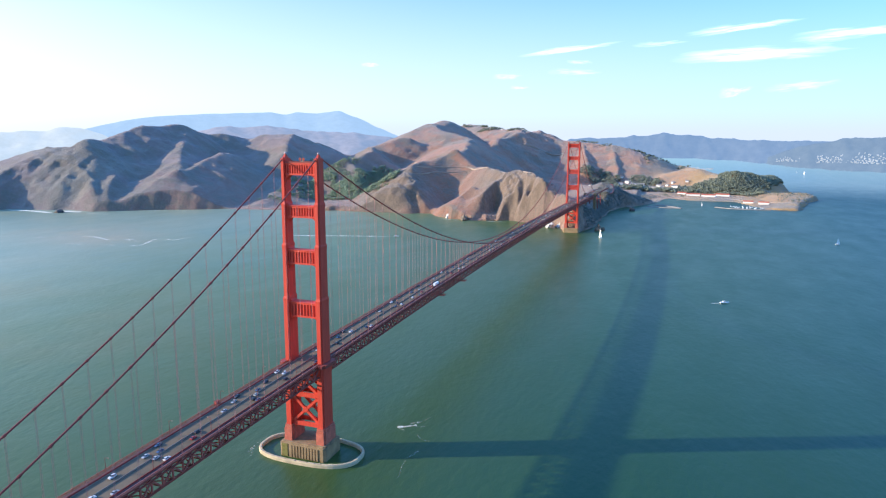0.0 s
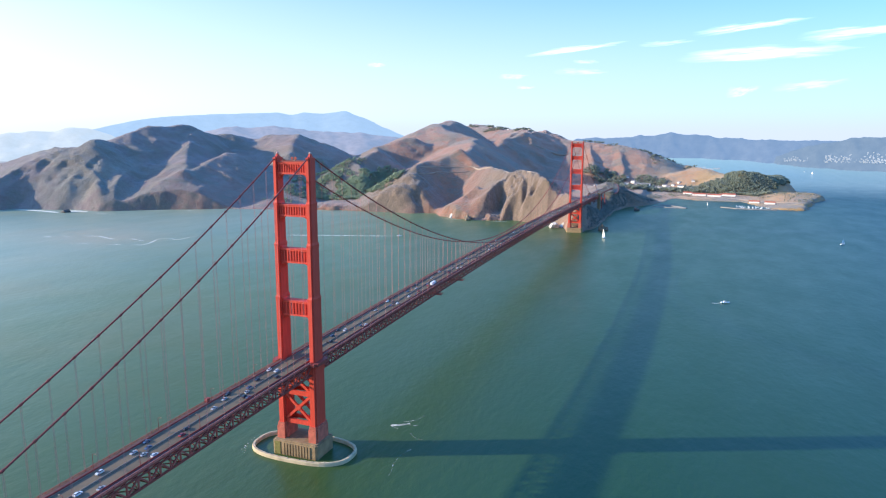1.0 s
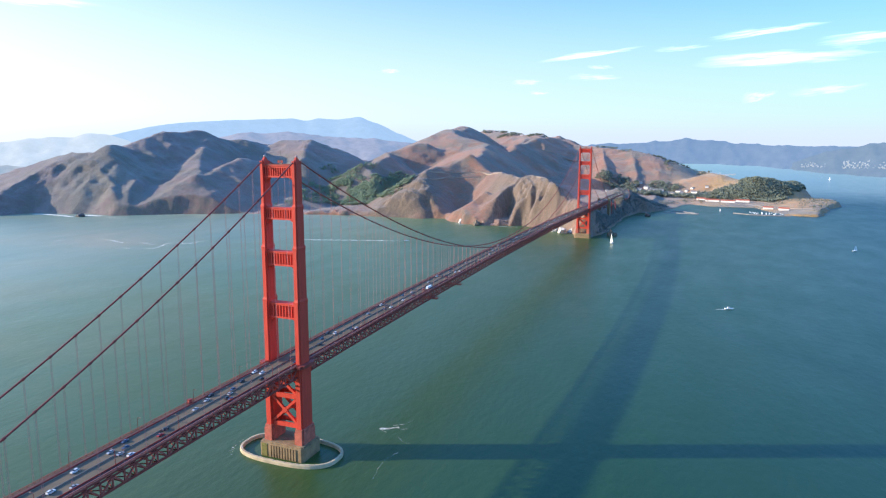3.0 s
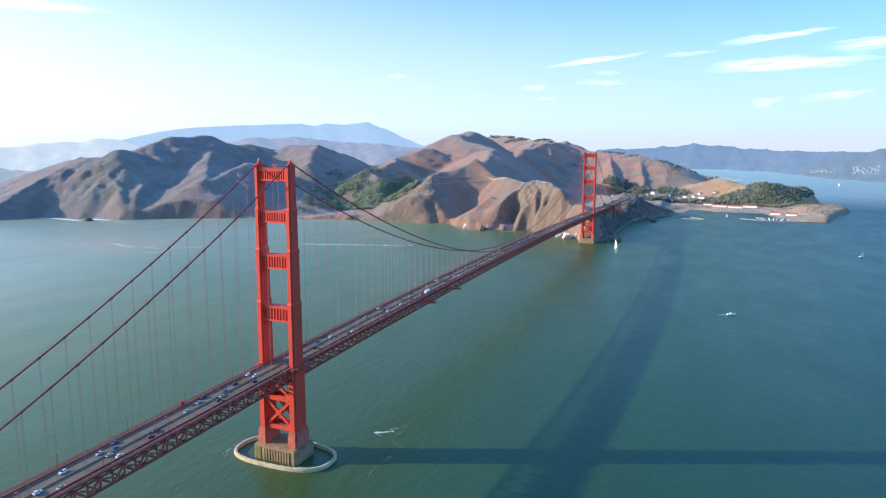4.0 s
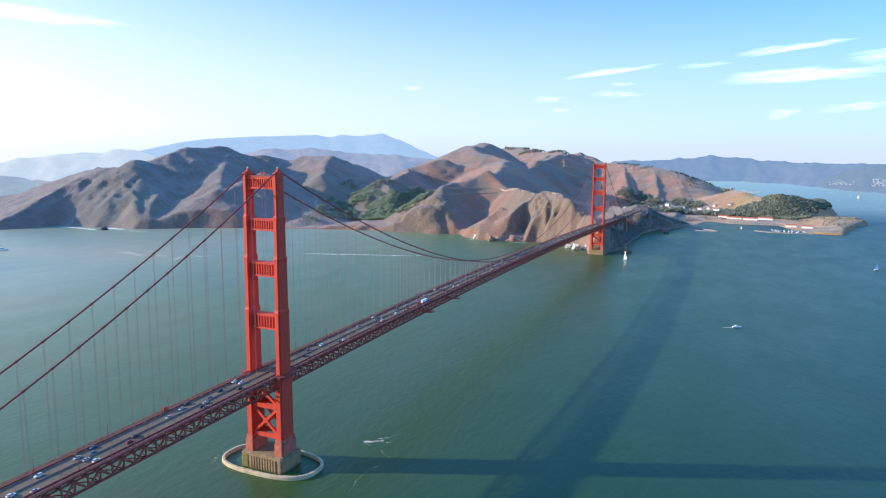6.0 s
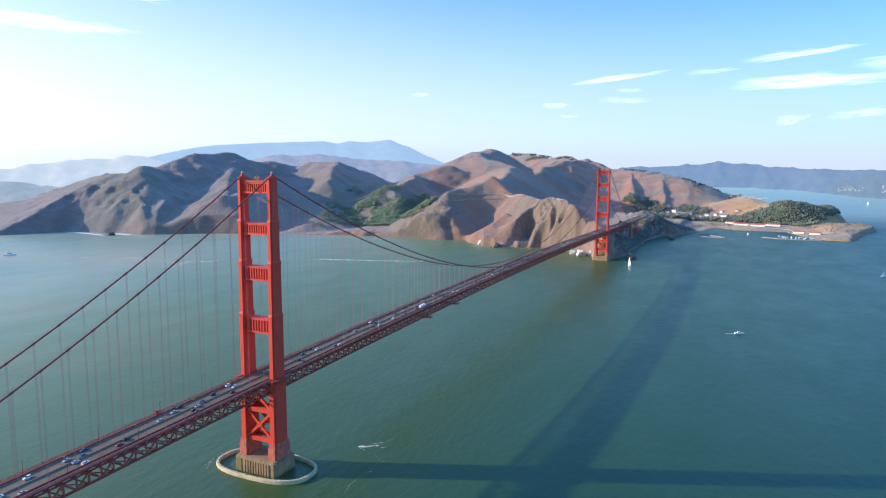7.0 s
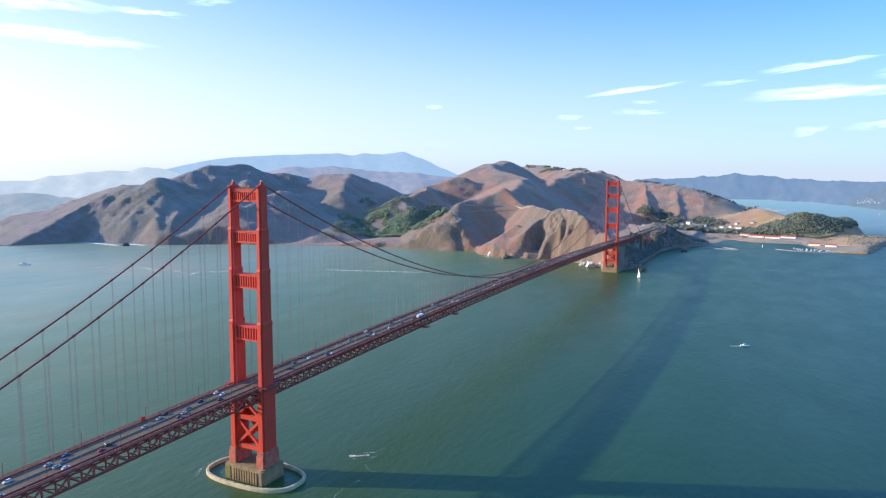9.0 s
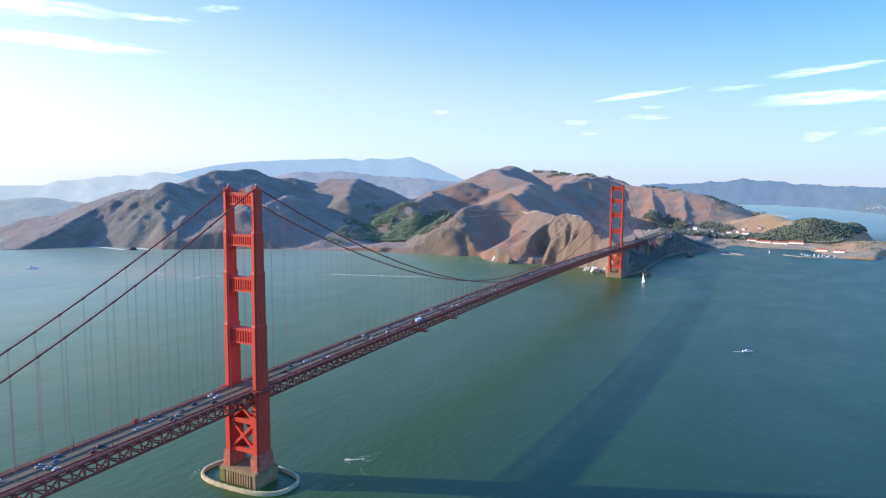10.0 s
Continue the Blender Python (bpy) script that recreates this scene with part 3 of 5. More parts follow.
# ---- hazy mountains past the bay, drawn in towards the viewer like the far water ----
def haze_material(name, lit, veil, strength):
    """Distance: a little lit ground, with the haze before it put into its own glow."""
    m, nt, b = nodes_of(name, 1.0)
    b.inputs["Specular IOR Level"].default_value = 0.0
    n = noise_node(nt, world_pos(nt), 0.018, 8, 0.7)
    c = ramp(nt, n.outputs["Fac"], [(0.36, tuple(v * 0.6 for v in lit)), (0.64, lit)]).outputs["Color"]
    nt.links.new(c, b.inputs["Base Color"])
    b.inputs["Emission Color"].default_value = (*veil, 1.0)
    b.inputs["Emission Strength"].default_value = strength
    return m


def far_hills(label, ridges, material, step, soft=10.0, rough=10.0):
    pts = np.array([p[:2] for _, _, nodes in ridges for p in nodes])
    lo, hi = pts.min(0) - 420, pts.max(0) + 420
    xs, ys = np.arange(lo[0], hi[0], step), np.arange(lo[1], hi[1], step)
    gx, gy = np.meshgrid(xs, ys)
    r = np.hypot(gx - MID[0], gy - MID[1])
    h = ridge_field(gx + 20 * fbm(gx, gy, 160, 3, 5), gy + 20 * fbm(gx, gy, 160, 3, 6), ridges, soft)
    h = h + (fbm(gx, gy, 150, 4, 8, ridged=True) - 0.6) * rough * 2 + fbm(gx, gy, 40, 3, 9) * rough * 0.3
    base = sea_level(r)
    h = np.where((h < base - 4) | (r > 4990), -8.0, h)
    ob = new("backdrop", grid_mesh("backdrop", xs, ys, h, material))
    return tagged(ob, label, "mountains", kind="structure")


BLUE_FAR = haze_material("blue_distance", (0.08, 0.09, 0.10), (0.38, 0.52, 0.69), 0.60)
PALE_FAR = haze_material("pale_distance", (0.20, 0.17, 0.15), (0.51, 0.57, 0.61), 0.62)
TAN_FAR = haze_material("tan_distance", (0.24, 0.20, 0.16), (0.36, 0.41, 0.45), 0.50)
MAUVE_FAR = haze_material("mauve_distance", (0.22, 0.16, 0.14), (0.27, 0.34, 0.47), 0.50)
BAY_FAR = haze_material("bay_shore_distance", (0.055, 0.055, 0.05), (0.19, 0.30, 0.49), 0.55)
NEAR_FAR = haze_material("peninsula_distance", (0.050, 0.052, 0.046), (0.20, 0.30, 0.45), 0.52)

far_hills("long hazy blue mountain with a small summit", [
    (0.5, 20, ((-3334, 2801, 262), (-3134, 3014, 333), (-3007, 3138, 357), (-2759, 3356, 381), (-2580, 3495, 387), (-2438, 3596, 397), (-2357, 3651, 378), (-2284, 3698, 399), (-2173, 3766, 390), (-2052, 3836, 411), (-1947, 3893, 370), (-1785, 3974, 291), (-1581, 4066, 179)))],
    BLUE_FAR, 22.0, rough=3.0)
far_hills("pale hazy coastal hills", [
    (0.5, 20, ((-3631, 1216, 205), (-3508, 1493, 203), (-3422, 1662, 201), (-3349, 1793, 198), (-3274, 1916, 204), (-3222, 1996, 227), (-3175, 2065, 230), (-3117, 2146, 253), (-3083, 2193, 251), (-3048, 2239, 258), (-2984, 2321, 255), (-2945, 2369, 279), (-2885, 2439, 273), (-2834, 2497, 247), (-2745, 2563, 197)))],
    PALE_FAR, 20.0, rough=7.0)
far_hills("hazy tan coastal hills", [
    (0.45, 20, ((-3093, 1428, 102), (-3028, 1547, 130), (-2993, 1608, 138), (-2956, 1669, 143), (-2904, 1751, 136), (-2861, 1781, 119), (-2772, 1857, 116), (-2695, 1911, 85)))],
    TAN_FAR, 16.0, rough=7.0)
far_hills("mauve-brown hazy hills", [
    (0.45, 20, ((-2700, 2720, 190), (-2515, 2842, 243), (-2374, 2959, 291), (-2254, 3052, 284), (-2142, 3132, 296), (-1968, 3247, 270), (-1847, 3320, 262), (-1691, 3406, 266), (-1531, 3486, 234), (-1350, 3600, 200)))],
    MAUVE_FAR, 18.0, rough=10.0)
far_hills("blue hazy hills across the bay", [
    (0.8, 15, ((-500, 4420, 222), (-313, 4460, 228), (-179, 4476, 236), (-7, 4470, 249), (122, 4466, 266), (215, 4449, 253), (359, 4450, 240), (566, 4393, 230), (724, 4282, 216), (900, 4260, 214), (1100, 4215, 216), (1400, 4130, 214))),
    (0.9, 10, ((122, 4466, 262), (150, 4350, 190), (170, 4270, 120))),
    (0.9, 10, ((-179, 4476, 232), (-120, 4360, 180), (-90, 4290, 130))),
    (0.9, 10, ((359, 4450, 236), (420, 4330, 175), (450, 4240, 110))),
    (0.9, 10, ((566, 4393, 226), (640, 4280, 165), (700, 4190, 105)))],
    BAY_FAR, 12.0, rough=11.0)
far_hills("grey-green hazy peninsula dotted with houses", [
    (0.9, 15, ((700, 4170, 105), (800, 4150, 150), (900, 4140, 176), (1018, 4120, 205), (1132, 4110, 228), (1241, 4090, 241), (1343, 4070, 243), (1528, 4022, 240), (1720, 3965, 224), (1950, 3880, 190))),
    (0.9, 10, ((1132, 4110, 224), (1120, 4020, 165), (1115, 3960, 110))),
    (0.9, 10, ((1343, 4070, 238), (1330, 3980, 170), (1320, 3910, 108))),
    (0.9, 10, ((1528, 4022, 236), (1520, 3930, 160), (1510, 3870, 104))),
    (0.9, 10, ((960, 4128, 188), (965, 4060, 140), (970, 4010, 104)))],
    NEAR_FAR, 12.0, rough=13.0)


# ---- thin high clouds ----
def cloud_material(name, dense):
    m = bpy.data.materials.new(name)
    m.use_nodes = True
    nt = m.node_tree
    nt.nodes.clear()
    out = nt.nodes.new("ShaderNodeOutputMaterial")
    tc = nt.nodes.new("ShaderNodeTexCoord")
    sep = nt.nodes.new("ShaderNodeSeparateXYZ")
    nt.links.new(tc.outputs["Object"], sep.inputs[0])
    mp = nt.nodes.new("ShaderNodeMapping")
    mp.inputs["Scale"].default_value = (2.2, 1.0, 2.4)
    nt.links.new(tc.outputs["Object"], mp.inputs["Vector"])
    info = nt.nodes.new("ShaderNodeObjectInfo")
    shift = nt.nodes.new("ShaderNodeVectorMath")
    shift.operation = "ADD"
    nt.links.new(mp.outputs["Vector"], shift.inputs[0])
    nt.links.new(info.outputs["Location"], shift.inputs[1])
    n = noise_node(nt, shift.outputs["Vector"], 1.2, 4, 0.5)
    sway = noise_node(nt, shift.outputs["Vector"], 0.9, 3, 0.5)
    zz = maths(nt, "ADD", sep.outputs["Z"], maths(nt, "MULTIPLY", maths(nt, "SUBTRACT", sway.outputs["Fac"], 0.5), 1.5))
    # thin towards the trailing end
    zz = maths(nt, "MULTIPLY", zz, maths(nt, "ADD", 1.3, maths(nt, "MULTIPLY", sep.outputs["X"], 0.55)))
    r2 = maths(nt, "ADD", maths(nt, "POWER", maths(nt, "ABSOLUTE", sep.outputs["X"]), 2.0), maths(nt, "POWER", maths(nt, "ABSOLUTE", zz), 2.0))
    edge = maths(nt, "SUBTRACT", 1.0, r2, clamp=True)
    a = maths(nt, "MULTIPLY", maths(nt, "POWER", edge, 1.5), maths(nt, "MULTIPLY", maths(nt, "SUBTRACT", n.outputs["Fac"], 0.25), 4.0), clamp=True)
    a = maths(nt, "MULTIPLY", a, dense)
    glow = nt.nodes.new("ShaderNodeEmission")
    glow.inputs["Color"].default_value, glow.inputs["Strength"].default_value = (1.0, 0.98, 0.97, 1.0), 0.74
    clear = nt.nodes.new("ShaderNodeBsdfTransparent")
    nt.links.new(maths(nt, "MULTIPLY", a, 0.42), glow.inputs["Strength"])
    ms = nt.nodes.new("ShaderNodeAddShader")
    nt.links.new(clear.outputs[0], ms.inputs[0])
    nt.links.new(glow.outputs[0], ms.inputs[1])
    nt.links.new(ms.outputs[0], out.inputs["Surface"])
    return m


CLOUD = cloud_material("cloud_streak", 0.92)
CLOUD_FAINT = cloud_material("cloud_wisp", 0.42)


def make_clouds():
    n, k = 28, 10
    m = Mesh()
    for j in range(k + 1):
        for i in range(n + 1):
            u, v = 2 * i / n - 1, 2 * j / k - 1
            m.v.append((u, 0.25 * (1 - u * u) * (1 - v * v) + 0.12 * u * u, v))
    m.f = [(j * (n + 1) + i, j * (n + 1) + i + 1, (j + 1) * (n + 1) + i + 1, (j + 1) * (n + 1) + i) for j in range(k) for i in range(n)]
    me = m.data("cloud", CLOUD, True)
    pale = m.data("cloud", CLOUD_FAINT, True)
    # centre, half length, half height, tilt
    spots = (((-480, 4130, 806), 360, 24, 7), ((-420, 4136, 722), 90, 18, -3), ((80, 4195, 825), 190, 20, 3), ((560, 4195, 905), 360, 30, 5), ((660, 4185, 742), 540, 58, 1), ((1200, 4100, 838), 420, 44, 3))
    spots += (((-450, 4137, 660), 190, 26, -1), ((-879, 4044, 633), 110, 24, 2), ((540, 4194, 520), 110, 40, 12), ((900, 4150, 545), 220, 34, 6), ((-1734, 3721, 704), 70, 22, 0), ((-800, 4060, 560), 70, 16, 0))
    spots += (((-3560, 2080, 1235), 520, 95, 0), ((-3440, 2270, 1050), 560, 62, -2), ((-2900, 2895, 1330), 170, 34, 5), ((-3154, 2627, 1235), 250, 32, 0))
    for (x, y, z), a, h, tilt in spots:
        c = new("cloud", me if a > 235 else pale)
        yaw = math.degrees(math.atan2(y - MID[1], x - MID[0])) - 90
        c.matrix_basis = pose(x, y, z, 0, -tilt, yaw) @ Matrix.Diagonal((a, 120, h, 1))
        tagged(c, "thin white wisp of high cloud in the blue sky", "cloud", "clouds")


make_clouds()

# ---- the suspension bridge ----
SPAN, SIDE, CABLE_X, PANEL = 1280.0, 343.0, 13.7, 7.62


def deck_z(y):
    """Road level: a flat arch over the main span, straight grades on the side spans."""
    if y < 0:
        return 74.0 + 0.0203 * y
    if y > SPAN:
        return 74.0 - 0.0203 * (y - SPAN)
    return 80.5 - 6.5 * ((y - SPAN / 2) / (SPAN / 2)) ** 2


def cable_z(y):
    if 0 <= y <= SPAN:
        return 84.5 + 143.0 * ((y - SPAN / 2) / (SPAN / 2)) ** 2
    s = -y if y < 0 else y - SPAN
    return 227.5 - 0.60 * s + 0.00042 * s * s


def notched(w, l, a, b, cx=0.0):
    """A leg's plan: an oblong whose corners step back."""
    x, y = w / 2, l / 2
    pts = [(x - a, -y), (x - a, -y + b), (x, -y + b), (x, y - b), (x - a, y - b), (x - a, y), (-x + a, y), (-x + a, y - b), (-x, y - b), (-x, -y + b), (-x + a, -y + b), (-x + a, -y)]
    return [(cx + px, py) for px, py in pts]


LEG_STAGES = ((74.0, 123.0, 4.2, 13.4), (123.0, 163.0, 3.85, 12.0), (163.0, 193.5, 3.5, 10.6), (193.5, 225.0, 3.1, 9.2))


def strut_mesh(z0, z1, half, depth, ribs):
    """A portal strut: backing, cornice and sill bands, upright ribs on both faces."""
    m = Mesh()
    m.box(-half, -depth / 2 + 0.85, z0 + 1.2, half, depth / 2 - 0.85, z1 - 1.2)
    m.box(-half, -depth / 2, z0, half, depth / 2, z0 + 1.3)
    m.box(-half, -depth / 2, z1 - 1.5, half, depth / 2, z1)
    m.box(-half, -depth / 2 - 0.25, z1 - 0.5, half, depth / 2 + 0.25, z1 + 0.1)
    return m


def haunch(x0, z0, sx, sz, r, depth):
    """Fills a square opening's corner to a concave quarter circle."""
    n = 7
    arc = [(x0 + sx * (r - r * math.sin(i / (n - 1) * math.pi / 2)), z0 + sz * (r - r * math.cos(i / (n - 1) * math.pi / 2))) for i in range(n)]
    poly = [(x0, z0)] + arc
    m = Mesh()
    front = [(x, -depth / 2, z) for x, z in poly]
    back = [(x, depth / 2, z) for x, z in poly]
    if sx * sz > 0:
        front, back = back, front
    m.loft([front, back])
    return m


def make_tower(y0, pier_top, foot, south):
    where = "with fluted struts, on a fendered concrete pier" if south else "with fluted struts, below the sea cliff"
    tower = thing("bridge_tower", "orange-red steel bridge tower " + where, "bridge tower", "bridge towers", pose(0, y0, 0))
    for s in (-1, 1):
        cx = s * CABLE_X
        for i, (z0, z1, w, l) in enumerate(LEG_STAGES):
            stage = part("leg_stage", Mesh().prism(notched(w, l, 0.5, 1.5, cx), z0, z1), ORANGE, tower)
            if i:
                part("collar", Mesh().loft([[(*p, z) for p in notched(w + a, l + b, 0.5, 1.5, cx)] for z, a, b in ((z0 - 4.6, 0.45, 0.9), (z0 - 0.4, 0.95, 1.7), (z0 + 1.3, 0.12, 0.25))]), ORANGE, stage)
        low = Mesh().prism(notched(5.2, 15.4, 0.6, 1.8, cx), foot, 66.0).prism(notched(5.8, 16.4, 0.6, 1.8, cx), 66.0, 74.0)
        part("lower_leg", low, ORANGE, tower)
        part("plinth", Mesh().prism(notched(8.0, 18.5, 0.8, 2.0, cx), pier_top, foot - 2).prism(notched(7.2, 17.2, 0.8, 2.0, cx), foot - 2, foot + 0.6), PLINTH, tower, "faded red base of a tower leg")
        cap = Mesh().prism(notched(3.3, 9.4, 0.5, 1.4, cx), 225.0, 225.9)
        cap.loft([[(cx - 1.0, -3.0, 225.9), (cx + 1.0, -3.0, 225.9), (cx + 1.0, 3.0, 225.9), (cx - 1.0, 3.0, 225.9)], [(cx - 0.75, -1.5, 227.3), (cx + 0.75, -1.5, 227.3), (cx + 0.75, 1.5, 227.3), (cx - 0.75, 1.5, 227.3)], [(cx - 0.6, -0.8, 228.5), (cx + 0.6, -0.8, 228.5), (cx + 0.6, 0.8, 228.5), (cx - 0.6, 0.8, 228.5)]])
        part("saddle", cap, ORANGE, tower, "cable saddle housing on a tower leg")
        lamp = Mesh().tube([(cx, 0, 228.4), (cx, 0, 228.8), (cx, 0, 229.3), (cx, 0, 229.8), (cx, 0, 230.1)], [0.35, 0.75, 0.95, 0.7, 0.15], 10)
        part("beacon", lamp, BEACON, tower, "small pale round warning beacon")
    zs = ((213.9, 222.6, 12), (183.1, 191.9, 11), (148.6, 159.4, 10), (108.6, 120.0, 9))
    for i, (z0, z1, ribs) in enumerate(zs):
        w = LEG_STAGES[3 - i][2]
        half = CABLE_X - w / 2 + 0.05
        depth = (6.0, 6.6, 7.2, 8.0)[i]
        strut = part("portal_strut", strut_mesh(z0, z1, half, depth, ribs), ORANGE, tower)
        rib = Mesh().box(-0.4, -0.4, z0 + 1.25, 0.4, 0.4, z1 - 1.45).data("rib", ORANGE)
        for k in range(ribs):
            for yy in (-depth / 2 + 0.45, depth / 2 - 0.45):
                part("rib", rib, ORANGE, strut, at=pose((k - (ribs - 1) / 2) * (2 * half - 2.4) / (ribs - 1), yy, 0))
        r = 4.8
        below = (LEG_STAGES[3 - i][2]) / 2
        inner = CABLE_X - below
        for s in (-1, 1):
            part("haunch", haunch(s * inner, z0, -s, -1, r, depth - 1.4), ORANGE, tower)
            if i:
                part("haunch", haunch(s * (CABLE_X - LEG_STAGES[4 - i][2] / 2), z1, -s, 1, r * 0.7, depth - 1.4), ORANGE, tower)
    # cross bracing under the road
    inner = CABLE_X - 2.9
    bars = ((-inner, 48.6, inner, 48.6, 3.4), (-inner, 25.4, inner, 25.4, 3.2), (-inner, 27, inner, 47, 2.0), (-inner, 47, inner, 27, 2.0), (-inner, 50, inner, 68, 2.0), (-inner, 68, inner, 50, 2.0))
    for x0, z0, x1, z1, h in bars:
        for yy in (-5.0, 5.0):
            brace = Mesh()
            brace.beam((x0, yy + (0.12 if x0 * (z1 - z0) > 0 else 0), z0), (x1, yy + (0.12 if x0 * (z1 - z0) > 0 else 0), z1), 1.7, h)
            part("brace", brace, ORANGE, tower)
    for z in (37.0, 59.0):
        for yy in (-5.0, 5.0):
            part("gusset", Mesh().loft([[(-2.6, yy - 0.95, z), (0, yy - 0.95, z - 2.6), (2.6, yy - 0.95, z), (0, yy - 0.95, z + 2.6)], [(-2.6, yy + 0.95, z), (0, yy + 0.95, z - 2.6), (2.6, yy + 0.95, z), (0, yy + 0.95, z + 2.6)]]), ORANGE, tower)
    # road-level walkway round each leg
    for s in (-1, 1):
        walk_mesh = Mesh().prism(notched(6.4, 21.0, 1.6, 3.0, s * (CABLE_X + 2.6)), 72.2, 74.5)
        part("balcony", walk_mesh, ORANGE_DULL, tower, "walkway balcony round a tower leg")
    # mast with a dish on the top strut
    part("mast", Mesh().tube([(0.5, 0, 222.6), (0.5, 0, 234)], 0.12, 6).box(-0.6, -0.6, 222.6, 1.6, 0.6, 224.6), BARRIER, tower, "thin grey aerial mast")
    for s in (-1, 1):
        part("dish", Mesh().tube([(0.5 + s * 1.4, -0.9, 225.4), (0.5 + s * 1.4, -0.5, 225.4), (0.5 + s * 1.4, -0.3, 225.4)], [1.15, 0.9, 0.1], 12), ORANGE_DULL, tower, "round aerial dish")
    part("catwalk_rail", Mesh().box(-11.6, -3.2, 222.7, 11.6, -3.1, 223.7).box(-11.6, 3.1, 222.7, 11.6, 3.2, 223.7), ORANGE_DULL, tower)
    # pier
    def octagon(hx, hy, c):
        return [(hx - c, -hy), (hx, -hy + c), (hx, hy - c), (hx - c, hy), (-hx + c, hy), (-hx, hy - c), (-hx, -hy + c), (-hx + c, -hy)]
    if south:
        pier = part("pier", Mesh().prism(octagon(19.6, 12.6, 1.6), -4, pier_top), CONCRETE, tower, "weathered brown concrete pier with fluted face")
        part("pier_cap", Mesh().prism(octagon(18.8, 11.6, 1.4), pier_top, pier_top + 0.8), CONCRETE, tower)
        flute = Mesh().box(-0.75, -0.35, 0.6, 0.75, 0.35, pier_top - 1.2).data("flute", CONCRETE)
        for k in range(10):
            part("flute", flute, CONCRETE, pier, at=pose(-9.5 + 2.5 * k, -12.9, 0))
        part("stained_panel", Mesh().box(-17.4, -13.0, 0.4, -12.4, -12.55, pier_top - 0.6), MOSS, pier, "green-brown algae stain on concrete")
    else:
        part("pier", Mesh().prism(octagon(19.5, 11.5, 2.0), -4, pier_top), CONCRETE, tower, "low concrete pier")
        part("pier_cap", Mesh().prism(octagon(18.6, 10.6, 1.4), pier_top, pier_top + 0.8), CONCRETE, tower)
    return tower


make_tower(0.0, 11.0, 23.5, True)
make_tower(SPAN, 11.0, 23.5, False)


# fender ring round the south pier: wall pieces cast end to end
def make_fender():
    fender = thing("pier_fender", "pale oval concrete fender wall standing in the water round the pier", "fender wall")
    n = 48
    hx, hy = 42.5, 23.0

    def ring_point(t, inset):
        a, b = hx - inset, hy - inset
        c, s = math.cos(t), math.sin(t)
        p = 2.0 / 2.7
        return (a * math.copysign(abs(c) ** p, c), 1.0 + b * math.copysign(abs(s) ** p, s))

    m = Mesh()
    prof = ((0.0, -4.0), (0.0, 2.1), (0.25, 2.8), (1.85, 2.8), (2.1, 2.1), (2.1, -4.0))
    rings = [[(*ring_point(2 * math.pi * i / n, ins), z) for ins, z in prof] for i in range(n)]
    k = len(prof)
    for r in rings:
        m.v += r
    for i in range(n):
        for j in range(k - 1):
            a, b = i * k + j, ((i + 1) % n) * k + j
            m.f.append((a, b, b + 1, a + 1))
    part("wall", m, CONCRETE_PALE, fender)
    for i in range(n):
        t = 2 * math.pi * (i + 0.5) / n
        (x0, y0), (x1, y1) = ring_point(t - 0.058, 1.05), ring_point(t + 0.058, 1.05)
        part("coping_block", Mesh().beam((x0, y0, 2.82), (x1, y1, 2.82 + 0.12 * ((i * 7) % 5 == 0)), 1.4 + 0.15 * ((i * 5) % 3), 0.3), CONCRETE_PALE, fender)


make_fender()

# ---- deck ----
Y0, Y1 = -SIDE, SPAN + SIDE
ys_deck = [Y0 + i * (Y1 - Y0) / 129 for i in range(130)]
line = lambda x, dz: [(x, y, deck_z(y) + dz) for y in ys_deck]
deck = thing("bridge_deck", "long bridge deck with grey roadway and dull red truss", "bridge deck")
part("roadway", Mesh().sweep(line(0, 0), ((-9.6, -0.5), (9.6, -0.5), (9.6, 0.0), (0, 0.1), (-9.6, 0.0))), ASPHALT, deck, "worn grey-brown roadway")
